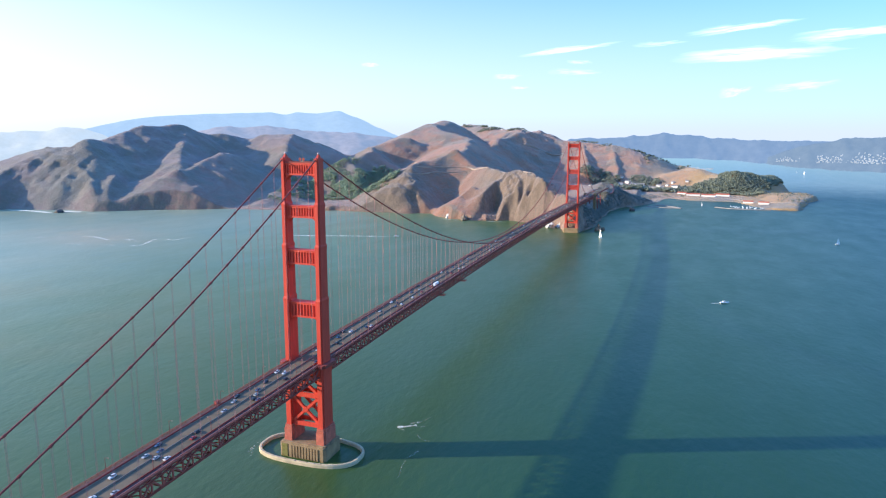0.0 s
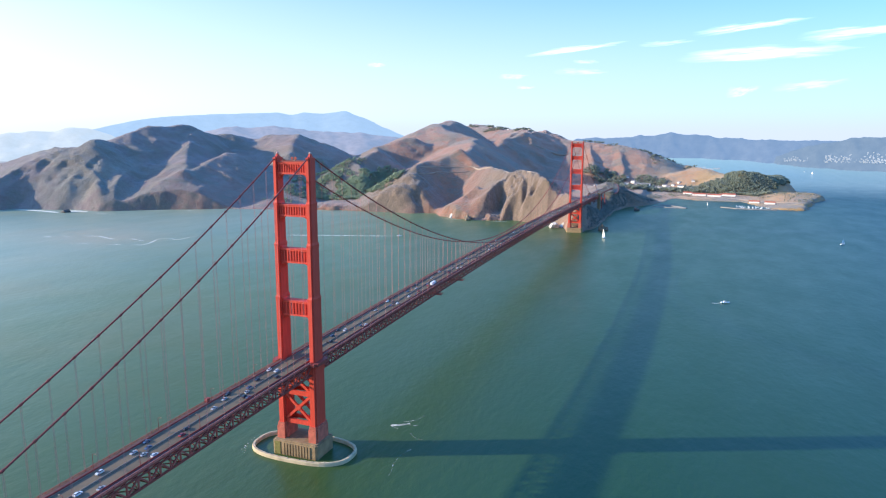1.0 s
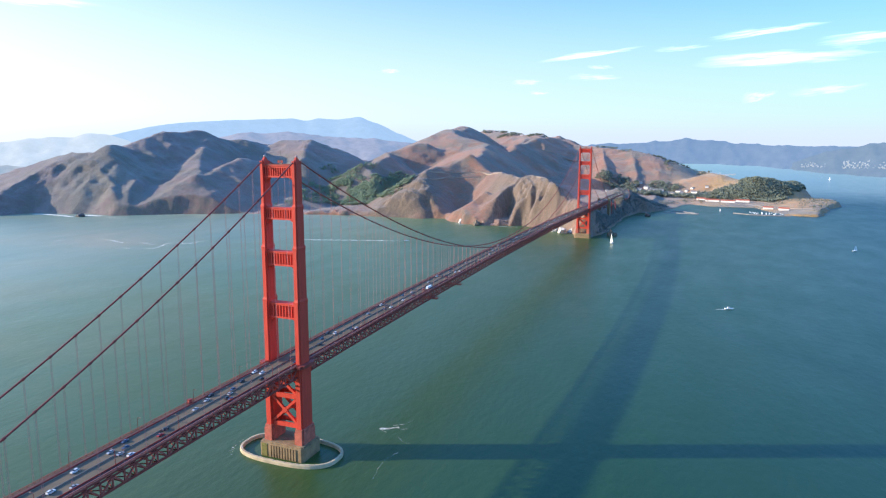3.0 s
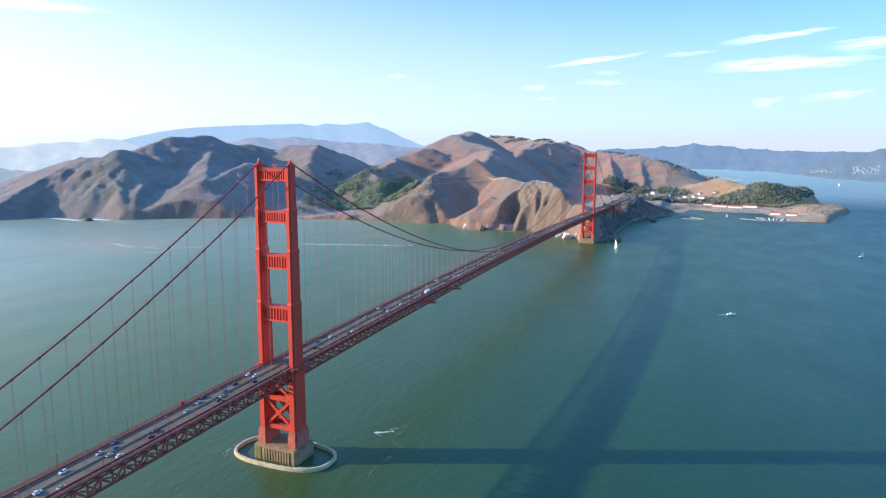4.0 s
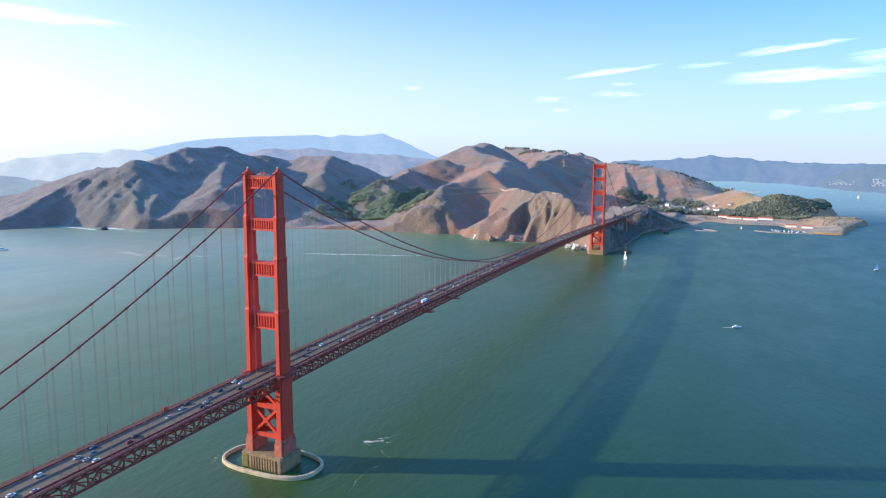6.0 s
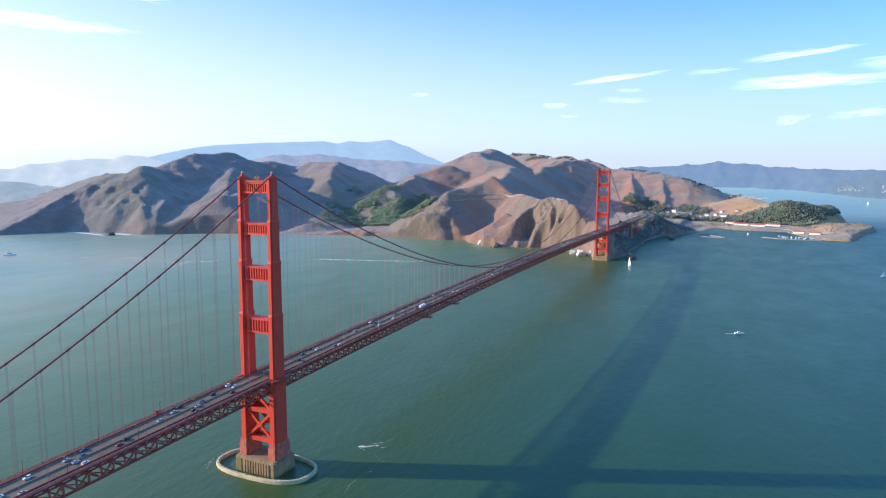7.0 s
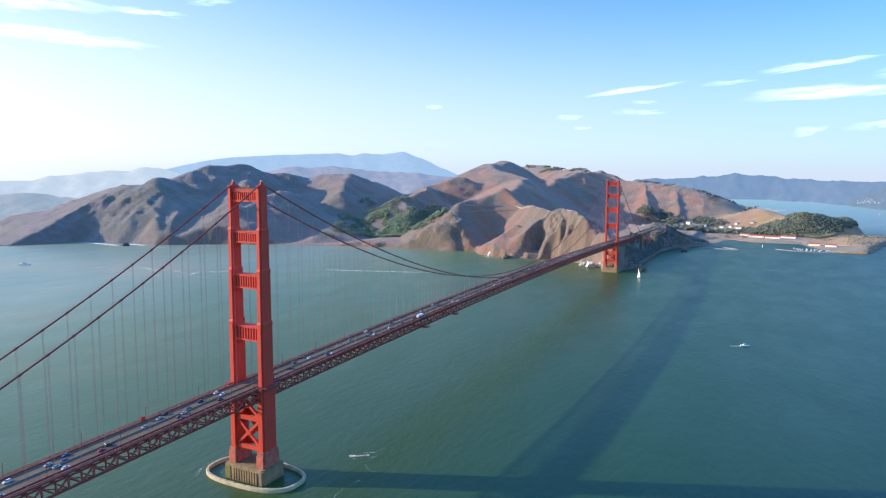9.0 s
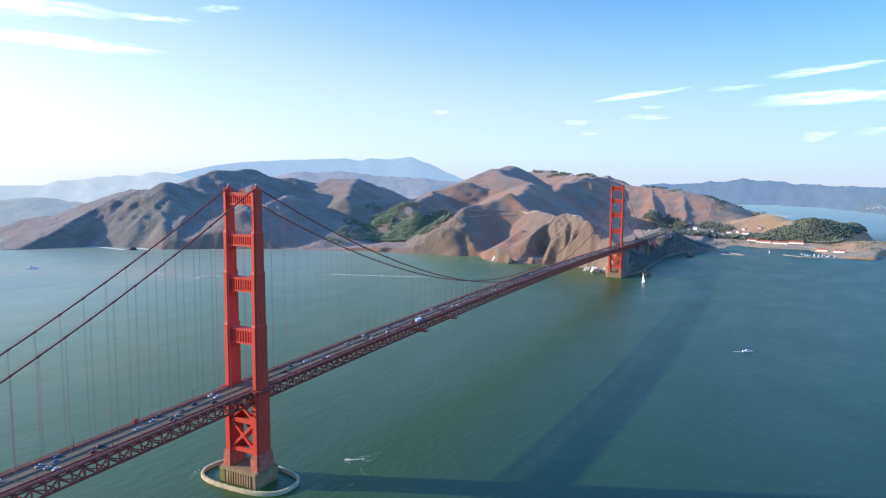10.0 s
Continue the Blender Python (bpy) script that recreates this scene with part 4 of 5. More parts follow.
for s in (-1, 1):
    part("walkway", Mesh().sweep(line(s * 11.6, 0), ((-1.9, -0.5), (1.9, -0.5), (1.9, 0.28), (-1.9, 0.28))), WALKWAY if s < 0 else WALKWAY_SHADED, deck, "narrow concrete walkway")
    part("kerb_rail", Mesh().sweep(line(s * 9.75, 0.28), ((-0.12, 0), (0.12, 0), (0.12, 0.9), (-0.12, 0.9))), ORANGE_DULL, deck, "low red steel barrier")
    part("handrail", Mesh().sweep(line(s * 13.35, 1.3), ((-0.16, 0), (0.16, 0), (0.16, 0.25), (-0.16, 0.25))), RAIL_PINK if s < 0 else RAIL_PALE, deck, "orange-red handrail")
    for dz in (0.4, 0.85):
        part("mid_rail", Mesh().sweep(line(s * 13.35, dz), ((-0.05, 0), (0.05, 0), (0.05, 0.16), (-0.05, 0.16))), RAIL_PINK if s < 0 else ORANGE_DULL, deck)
    posts = Mesh()
    for i in range(int((Y1 - Y0) / 3.81)):
        y = Y0 + 3.81 * i
        z = deck_z(y)
        posts.box(s * 13.35 - 0.1, y - 0.12, z + 0.2, s * 13.35 + 0.1, y + 0.12, z + 1.35)
    tagged(part("railing_run", posts, ORANGE_DULL, deck, "short orange railing posts"), kind="stuff")
    part("fascia", Mesh().sweep(line(s * 13.5, -0.75), ((-0.2, 0), (0.2, 0), (0.2, 0.9), (-0.2, 0.9))), ORANGE_DULL, deck)
    part("kerb", Mesh().sweep(line(s * 9.42, 0), ((-0.2, -0.1), (0.2, -0.1), (0.2, 0.22), (-0.2, 0.22))), KERB, deck, "worn concrete kerb")
    part("top_chord", Mesh().sweep(line(s * CABLE_X, -2.3), ((-0.4, 0), (0.4, 0), (0.4, 0.9), (-0.4, 0.9))), ORANGE_DULL, deck)
    part("bottom_chord", Mesh().sweep(line(s * CABLE_X, -9.5), ((-0.5, 0), (0.5, 0), (0.5, 1.2), (-0.5, 1.2))), ORANGE_DULL, deck)
part("median_barrier", Mesh().sweep(line(0.1, 0.08), ((-0.22, 0), (0.22, 0), (0.15, 0.8), (-0.15, 0.8))), BARRIER, deck, "grey movable lane barrier")

# truss web: each bar its own piece over the near part of the bridge, the far rest joined
post = Mesh().box(-0.4, -0.4, -8.6, 0.4, 0.4, -2.0).data("truss_post", TRUSS)
diag_up = Mesh().beam((0, 0, -8.8), (0, PANEL, -1.9), 0.8, 0.85).data("truss_diagonal", TRUSS)
diag_down = Mesh().beam((0, 0, -1.9), (0, PANEL, -8.8), 0.8, 0.85).data("truss_diagonal", TRUSS)
sway = Mesh().box(-13.3, -0.35, -3.4, 13.3, 0.35, -0.6).beam((-13.3, 0, -9.0), (13.3, 0, -9.0), 0.5, 0.6).data("floor_beam", ORANGE_DULL)
far_web = Mesh()
panels = int((Y1 - Y0) / PANEL)
for i in range(panels):
    y = Y0 + i * PANEL
    z = deck_z(y)
    near = -230 < y < 330
    for s in (1, -1):
        if near:
            part("truss_post", post, None, deck, at=pose(s * CABLE_X, y, z))
            part("truss_diagonal", diag_up if i % 2 else diag_down, None, deck, at=pose(s * CABLE_X, y, z))
        else:
            x = s * CABLE_X
            far_web.box(x - 0.4, y - 0.4, z - 8.6, x + 0.4, y + 0.4, z - 2.0)
            a, b = ((-8.8, -1.9) if i % 2 else (-1.9, -8.8))
            far_web.beam((x, y, z + a), (x, y + PANEL, z + b), 0.8, 0.85)
    if near:
        part("floor_beam", sway, None, deck, at=pose(0, y, z))
    else:
        far_web.box(-13.3, y - 0.35, z - 3.4, 13.3, y + 0.35, z - 0.6)
    if i % 2 == 0:
        far_web.beam((-13.2, y, z - 9.0), (13.2, y + PANEL * 2, z - 9.0), 0.5, 0.5)
        far_web.beam((13.2, y, z - 9.0), (-13.2, y + PANEL * 2, z - 9.0), 0.5, 0.45)
tagged(part("truss_web", far_web, TRUSS, deck, "dull red lattice of truss bars"), kind="stuff")

# ---- cables and hangers ----
for s in (-1, 1):
    x = s * CABLE_X
    rope = thing("main_cable", "thick dull red main suspension cable draped over both towers", "bridge cable", "main cables")
    ys_c = [Y0 + i * SIDE / 24 for i in range(24)] + [SPAN * i / 90 for i in range(91)] + [SPAN + SIDE * (i + 1) / 24 for i in range(24)]
    part("cable", Mesh().tube([(x, y, cable_z(y)) for y in ys_c], 0.5, 10), ORANGE_DULL, rope, smooth=True)
    for dx in (-0.75, 0.75):
        part("hand_line", Mesh().tube([(x + dx, y, cable_z(y) + 1.25) for y in ys_c], 0.035, 4), ORANGE_DULL, rope)
    n0 = int(SIDE // 15.24)
    stations = [-15.24 * k for k in range(1, n0)] + [15.24 * k for k in range(1, 84)] + [SPAN + 15.24 * k for k in range(1, n0)]
    band = Mesh().tube([(0, -0.7, 0), (0, 0.7, 0)], 0.72, 10).data("cable_band", ORANGE_DULL)
    for y in stations:
        top, low = cable_z(y), deck_z(y) - 1.4
        if top - low < 1.5:
            continue
        hang = Mesh()
        for dy in (-0.35, 0.35):
            for dx in (-0.2, 0.2):
                hang.tube([(dx, dy, low - top), (dx, dy, 0)], 0.044 if y < 0 else 0.034 if y < 900 else 0.022, 4)
        part("hanger", hang, HANGER, rope, at=pose(x, y, top))
        slope = (cable_z(y + 1) - cable_z(y - 1)) / 2
        part("cable_band", band, None, rope, at=pose(x, y, top, math.degrees(math.atan(slope)), 0, 0))

# ---- ground cover and small places round the bay ----
FOLIAGE = plain("dark_foliage", (0.145, 0.160, 0.105), 0.9, vary=0.4, scale=0.03, fine=0.5, relief=0.0)
FOLIAGE_COVE = plain("cove_foliage", (0.185, 0.235, 0.125), 0.9, vary=0.3, scale=0.03, fine=0.5, relief=0.0)
for _m in (FOLIAGE, FOLIAGE_COVE):
    _m.node_tree.nodes["Principled BSDF"].inputs["Sheen Weight"].default_value = 0.15
FOLIAGE_KNOLL = plain("knoll_foliage", (0.172, 0.186, 0.122), 0.9, vary=0.3, scale=0.03, fine=0.5, relief=0.0)
FOLIAGE_SHORE = plain("shore_scrub", (0.200, 0.205, 0.175), 0.9, vary=0.3, scale=0.03, fine=0.5, relief=0.0)
WALL_WHITE = plain("white_boards", (0.78, 0.72, 0.64), 0.8, vary=0.12, scale=0.2)
ROOF_RED = plain("red_roof_tiles", (0.42, 0.11, 0.06), 0.85, vary=0.3, scale=0.3)
ROOF_GREY = plain("grey_shingles", (0.22, 0.20, 0.19), 0.9, vary=0.3, scale=0.3)
ROAD_GREY = plain("old_highway", (0.15, 0.122, 0.10), 0.95, vary=0.2, scale=0.05)
ROAD_PALE = plain("dusty_road", (0.37, 0.285, 0.215), 0.95, vary=0.25, scale=0.05)
ROCK = plain("sea_rock", (0.24, 0.18, 0.12), 0.95, vary=0.5, scale=0.12, fine=1.0, relief=0.4)
ROCK_PALE = plain("bird_whitened_rock", (0.62, 0.56, 0.46), 0.95, vary=0.4, scale=0.12, fine=1.0, relief=0.4)
ROCK_DARK = plain("wet_dark_rock", (0.075, 0.066, 0.058), 0.8, vary=0.4, scale=0.2)
STONE_MOLE = plain("mole_stone", (0.30, 0.26, 0.22), 0.95, vary=0.4, scale=0.1, fine=1.0)
SAND = plain("beach_sand", (0.34, 0.26, 0.17), 0.95, vary=0.2, scale=0.05)
HULL = plain("boat_hull_white", (0.82, 0.82, 0.80), 0.4, vary=0.06)
SAIL = plain("sail_cloth", (0.85, 0.84, 0.80), 0.7, vary=0.06)
DARK_TRIM = plain("dark_trim", (0.05, 0.06, 0.08), 0.4, vary=0.2)


def icosphere(level):
    bm = bmesh.new()
    bmesh.ops.create_icosphere(bm, subdivisions=level, radius=1.0)
    v = np.array([p.co[:] for p in bm.verts])
    f = np.array([[p.index for p in q.verts] for q in bm.faces])
    bm.free()
    return v, f


ICO1, ICO2 = icosphere(1), icosphere(2)


def on_land(x, y):
    return float(max(land_height(np.array([x]), np.array([y]))[0], 0.0))


HOMES = ((42, 2800), (87, 2795), (140, 2748), (176, 2735), (206, 2716), (17, 2835), (115, 2772), (226, 2738), (160, 2790), (66, 2762), (-12, 2812))


def make_wood(name, label, spots, material, tall=(11, 19), sparse=0.28):
    """A far wood: trunks and lumpy crowns with gaps, one object. spots: (x, y, spread x, spread y, count)."""
    rng = np.random.default_rng(len(name) * 7 + len(spots) * 13)
    px, py = [], []
    for cx, cy, sx, sy, n in spots:
        a, r = rng.uniform(0, 2 * np.pi, n), np.sqrt(rng.uniform(0, 1, n))
        px.append(cx + np.cos(a) * r * sx)
        py.append(cy + np.sin(a) * r * sy)
    px, py = np.concatenate(px), np.concatenate(py)
    gap = value_noise(px / 45, py / 45, 131)
    px, py = px[gap > sparse], py[gap > sparse]
    pz = land_height(px, py)
    ok = pz > 3.0
    for hx, hy in HOMES:
        ok &= ~((np.abs(px - hx) < 17) & (py - hy < 12) & (py - hy > -60))
    verts, faces, base = [], [], 0
    for x, y, z in zip(px[ok], py[ok], pz[ok]):
        h = rng.uniform(*tall)
        w = h * rng.uniform(0.34, 0.5)
        tr = np.array([(x - 0.5, y, z - 1), (x + 0.4, y + 0.4, z - 1), (x + 0.1, y - 0.5, z - 1), (x, y, z + h * 0.8)])
        verts.append(tr)
        faces.append(np.array([(0, 1, 3), (1, 2, 3), (2, 0, 3)]) + base)
        base += 4
        for b in range(rng.integers(6, 9)):
            v, f = ICO1
            c = np.array((x + rng.normal(0, w * 0.6), y + rng.normal(0, w * 0.6), z + h * rng.uniform(0.4, 0.95)))
            s = w * rng.uniform(0.28, 0.55)
            jit = 1 + rng.uniform(-0.35, 0.3, (len(v), 1))
            verts.append(v * jit * np.array((s, s, s * rng.uniform(0.6, 1.0))) + c)
            faces.append(f + base)
            base += len(v)
    me = bpy.data.meshes.new(name)
    me.from_pydata(np.concatenate(verts).tolist(), [], np.concatenate(faces).tolist())
    me.materials.append(material)
    me.polygons.foreach_set("use_smooth", [True] * len(me.polygons))
    me.update()
    tagged(new(name, me), label, "trees", kind="stuff")


make_wood("cove_wood", "green cypress and eucalyptus wood filling a coastal valley", ((-905, 1830, 85, 60, 700), (-870, 1730, 80, 50, 420), (-880, 1950, 65, 90, 420), (-872, 2050, 50, 60, 160), (-960, 1790, 50, 40, 220), (-690, 1640, 60, 42, 200), (-740, 1690, 60, 50, 220), (-1000, 1870, 60, 60, 170), (-1050, 1860, 50, 60, 260), (-1010, 1775, 45, 55, 220)), FOLIAGE_COVE, (7, 13), 0.22)
make_wood("slope_wood", "scattered green trees on a shaded valley side", ((-1090, 1920, 95, 110, 330), (-1150, 2010, 70, 80, 140), (-1030, 2000, 60, 80, 150), (-1140, 1830, 60, 50, 90), (-1070, 1720, 60, 90, 160), (-1080, 1590, 50, 90, 110)), FOLIAGE_COVE, (6, 11), 0.42)
make_wood("knoll_wood", "dense dark green wood on a low knoll by the bay", ((480, 2700, 75, 110, 900), (540, 2760, 80, 90, 700), (615, 2860, 62, 70, 500), (440, 2620, 60, 80, 420), (520, 2600, 60, 90, 420), (380, 2610, 70, 40, 220), (310, 2600, 60, 30, 130), (655, 2895, 40, 50, 260), (605, 2790, 50, 60, 320), (570, 2700, 50, 60, 260)), FOLIAGE_KNOLL, (8, 12), 0.12)
make_wood("valley_wood", "dark green trees in a valley between dry hills", ((-90, 2850, 130, 70, 320), (60, 2830, 120, 60, 220), (130, 2640, 100, 60, 200), (240, 2600, 60, 60, 120), (320, 2620, 90, 45, 190), (-10, 2600, 100, 60, 200), (200, 2680, 110, 45, 220), (340, 2640, 80, 40, 180), (-60, 2480, 70, 60, 110)), FOLIAGE)
make_wood("shore_wood", "dark shaded trees and scrub above the shore road", ((40, 1990, 60, 70, 300), (90, 2150, 50, 90, 260), (30, 2300, 80, 80, 160), (20, 1800, 32, 90, 400), (36, 1600, 26, 120, 600), (70, 2060, 45, 70, 400), (36, 1440, 24, 120, 700), (40, 1720, 26, 120, 600), (62, 1880, 40, 110, 600), (112, 2080, 55, 120, 520), (120, 2200, 50, 80, 300), (150, 2350, 40, 60, 160)), FOLIAGE_SHORE, (3, 6), 0.1)
make_wood("point_scrub", "low grey-green scrub on a flat grassy point", ((640, 2330, 60, 200, 130), (610, 2560, 90, 80, 120), (700, 2500, 50, 50, 60), (560, 2480, 60, 60, 80), (230, 2440, 60, 60, 80), (350, 2540, 90, 30, 120)), FOLIAGE, (3, 6))
make_wood("ridge_wood", "row of dark trees along a far ridge", ((-1150, 4120, 60, 40, 80), (-1035, 4040, 28, 20, 60), (-900, 3930, 150, 40, 240), (-740, 3790, 70, 40, 110), (-240, 3310, 60, 25, 40), (-110, 3260, 60, 25, 35), (30, 3290, 90, 35, 110), (160, 3320, 70, 35, 80), (110, 3150, 40, 90, 70), (260, 3180, 30, 30, 20)), FOLIAGE, (7, 13))


# ---- houses ----
def house_meshes(l, w, h, rise, roof):
    """Walls, a gabled roof with eaves, and a chimney, centred at the ground."""
    walls = Mesh().loft([[(-l / 2, -w / 2, -3), (-l / 2, w / 2, -3), (-l / 2, w / 2, h), (-l / 2, 0, h + rise), (-l / 2, -w / 2, h)], [(l / 2, -w / 2, -3), (l / 2, w / 2, -3), (l / 2, w / 2, h), (l / 2, 0, h + rise), (l / 2, -w / 2, h)]])
    e, t = 0.9, 0.35
    k = rise / (w / 2)
    sec = [(-w / 2 - e, h - e * k + 0.1), (0, h + rise + 0.1), (w / 2 + e, h - e * k + 0.1), (w / 2 + e, h - e * k + 0.1 + t), (0, h + rise + 0.1 + t), (-w / 2 - e, h - e * k + 0.1 + t)]
    top = Mesh().loft([[(-l / 2 - e, a, z) for a, z in sec], [(l / 2 + e, a, z) for a, z in sec]])
    stack = Mesh().box(l * 0.2 - 0.6, -0.6, h + rise * 0.6, l * 0.2 + 0.6, 0.6, h + rise + 1.6)
    return walls.data("wall", WALL_WHITE), top.data("roof", roof), stack.data("chimney", ROOF_GREY)


def make_house(x, y, turn, meshes, label, group):
    ob = thing("house", label, "house", group, pose(x, y, on_land(x, y) + 0.3, 0, 0, turn))
    part("wall", meshes[0], None, ob)
    roof = part("roof", meshes[1], None, ob)
    part("chimney", meshes[2], None, roof)
    return ob


LONG = house_meshes(52, 13, 6.5, 3.6, ROOF_RED)
SHORT = house_meshes(34, 12, 6.0, 3.4, ROOF_RED)
HOME = house_meshes(19, 13, 8.5, 4.0, ROOF_GREY)
COTTAGE = house_meshes(13, 10, 5.0, 3.0, ROOF_GREY)
for x, y, turn in ((305, 2462, -8), (362, 2440, -10), (416, 2482, -12)):
    make_house(x, y, turn, LONG, "long white barracks building with a red tiled roof", "barracks")
for x, y, turn in ((492, 2255, -10), (540, 2215, -14), (262, 2520, -16)):
    make_house(x, y, turn, SHORT, "low white harbour building with a red roof", "barracks")
for k, (x, y) in enumerate(HOMES):
    make_house(x, y, -10 - 6 * (k % 3), HOME, "white two-storey house with a grey roof", "white houses")
rng_h = random.Random(4)
for i in range(26):
    t = i / 25
    x, y = -60 + 330 * t + rng_h.uniform(-25, 25), 2850 - 120 * t + rng_h.uniform(-45, 45)
    make_house(x, y, rng_h.uniform(-50, 0), COTTAGE, "small white cottage among trees", "cottages")
for x, y in ((-20, 2075), (5, 2100), (-60, 2110), (300, 2690), (285, 2702), (318, 2695), (270, 2712), (-870, 3890), (-700, 3770)):
    make_house(x, y, rng_h.uniform(-50, 0), COTTAGE, "small pale building on a hillside", "cottages")


# homes scattered over the far shore
def make_far_town(name, label, crest, count, seed, height):
    m = Mesh()
    rng = random.Random(seed)
    for _ in range(count):
        k = rng.random() * (len(crest) - 1)
        i = int(k)
        f = k - i
        x, y, z = (crest[i][j] + (crest[i + 1][j] - crest[i][j]) * f for j in range(3))
        base = float(sea_level(math.hypot(x - MID[0], y - MID[1])))
        u = 0.52 + 0.45 * rng.random() ** 0.45
        ux, uy = MID[0] - x, MID[1] - y
        n = math.hypot(ux, uy)
        d = u * (z - base) / 0.9
        x, y, z = x + ux / n * (d + 48), y + uy / n * (d + 48), z - u * (z - base)
        w, h = rng.uniform(1.4, 5.0), rng.uniform(0.8, height * 0.6)
        m.box(x - w, y - 3, z - 3, x + w, y + 3, z + h)
        m.loft([[(x - w, y - 3.5, z + h), (x + w, y - 3.5, z + h), (x + w, y + 3.5, z + h), (x - w, y + 3.5, z + h)], [(x - w * 0.8, y - 0.3, z + h + 2), (x + w * 0.8, y - 0.3, z + h + 2), (x + w * 0.8, y + 0.3, z + h + 2), (x - w * 0.8, y + 0.3, z + h + 2)]])
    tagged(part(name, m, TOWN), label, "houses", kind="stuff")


# the far houses glow too: haze over them is put into the material
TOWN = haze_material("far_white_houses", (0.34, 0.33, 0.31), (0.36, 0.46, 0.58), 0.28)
make_far_town("far_town", "pale houses scattered over a hazy far shore", ((800, 4185, 150), (900, 4165, 172), (1018, 4145, 190), (1132, 4126, 225), (1241, 4105, 238), (1343, 4082, 240), (1528, 4036, 238), (1720, 3979, 220)), 300, 3, 3.5)
make_far_town("shore_town", "low row of pale waterfront houses on the far shore", ((600, 4370, 130), (876, 4190, 125), (1132, 4080, 120), (1343, 4030, 112), (1720, 3920, 105)), 70, 9, 4)

quay = Mesh()
rng_q = random.Random(12)
for i in range(16):
    x, y = 262 + 11 * i + rng_q.uniform(-4, 4), 3952 - 2.2 * i + rng_q.uniform(-26, 26)
    z = float(sea_level(math.hypot(x - MID[0], y - MID[1])))
    w, h = rng_q.uniform(5, 11), rng_q.uniform(2.5, 5.5)
    quay.box(x - w, y - 3, z - 3, x + w, y + 3, z + h)
    quay.loft([[(x - w, y - 3.4, z + h), (x + w, y - 3.4, z + h), (x + w, y + 3.4, z + h), (x - w, y + 3.4, z + h)], [(x - w, y - 0.2, z + h + 1.6), (x + w, y - 0.2, z + h + 1.6), (x + w, y + 0.2, z + h + 1.6), (x - w, y + 0.2, z + h + 1.6)]])
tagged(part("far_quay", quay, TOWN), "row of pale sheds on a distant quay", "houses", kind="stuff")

# ---- roads ----
def smooth_path(points, step):
    """Points along a rounded line through the given corners."""
    pts = [points[0]] + list(points) + [points[-1]]
    out = []
    for i in range(1, len(pts) - 2):
        p0, p1, p2, p3 = (Vector(p) for p in pts[i - 1:i + 3])
        n = max(2, int((p2 - p1).length / step))
        for k in range(n):
            t = k / n
            out.append(0.5 * ((2 * p1) + (p2 - p0) * t + (2 * p0 - 5 * p1 + 4 * p2 - p3) * t * t + (3 * p1 - p0 - 3 * p2 + p3) * t ** 3))
    out.append(Vector(points[-1]))
    return out


def make_road(label, points, width, material, lift=1.2, level=None):
    path = smooth_path([Vector((*p, 0)) for p in points], 14.0)
    xs, ys = np.array([p.x for p in path]), np.array([p.y for p in path])
    z = land_height(xs, ys)
    k = np.ones(5) / 5
    z = np.maximum(np.convolve(np.pad(z, 2, "edge"), k, "valid"), z - 1) + lift
    if level is not None:
        z = np.maximum(z, level)
    pts = [(x, y, h) for x, y, h in zip(xs, ys, z)]
    road = part("road", Mesh().sweep(pts, ((-width / 2, -4), (width / 2, -4), (width / 2, 0), (-width / 2, 0))), material)
    tagged(road, label, "road", kind="structure")
    return pts


make_road("pale cliff-top road winding along a dry ridge", ((-640, 1640), (-595, 1691), (-546, 1753), (-496, 1788), (-438, 1798), (-385, 1740), (-330, 1688), (-250, 1606), (-191, 1548), (-158, 1522)), 3.6, ROAD_PALE)
make_road("faint lower track across a shaded slope", ((-607, 1621), (-574, 1665), (-552, 1713), (-523, 1745), (-489, 1765), (-444, 1784)), 4, ROAD_PALE)
make_road("pale highway crossing a far shaded valley", ((-540, 3040), (-508, 3058), (-471, 3094), (-413, 3106), (-339, 3152)), 13, ROAD_PALE, 2.0)
make_road("pale dirt road cut across a brown hillside", ((-1020, 2150), (-984, 2165), (-900, 2240), (-800, 2200), (-720, 2050), (-640, 1900), (-560, 1850)), 6, ROAD_PALE)
make_road("grey highway climbing into the hills", ((12, 1880), (6, 1990), (-40, 2130), (-120, 2250)), 16, ROAD_GREY, 1.6)
ramp_pts = make_road("grey curved slip road beside the highway", ((26, 1880), (30, 1960), (5, 2040), (-60, 2090), (-150, 2110), (-230, 2070)), 13, ROAD_GREY, 2.2)
make_road("pale road along the harbour beach", ((215, 2420), (290, 2395), (360, 2385), (450, 2375), (520, 2290), (590, 2240), (640, 2180)), 9, ROAD_PALE, 0.8)
ramp_wall = part("barrier", Mesh().sweep([(x + 7, y + 3, z) for x, y, z in ramp_pts], ((-0.3, -2), (0.3, -2), (0.3, 1.3), (-0.3, 1.3))), TRUSS)
tagged(ramp_wall, "red-orange barrier along a curved slip road", "barrier", kind="structure")

# viaduct carrying the road from the side span to the hill
viaduct = thing("viaduct", "grey road viaduct on dull red steel trestles", "viaduct")
v_path = [(12.0 * max(0, (y - 1623) / 257) ** 1.4, y, 67.0 + 2.5 * (y - 1623) / 257) for y in range(1623, 1896, 16)]
part("road_slab", Mesh().sweep(v_path, ((-12.5, -2.5), (12.5, -2.5), (12.5, 0), (-12.5, 0))), ASPHALT, viaduct)
for s in (-1, 1):
    part("parapet", Mesh().sweep([(x + s * 12.6, y, z) for x, y, z in v_path], ((-0.2, -3.0), (0.2, -3.0), (0.2, 1.2), (-0.2, 1.2))), ORANGE_DULL, viaduct)
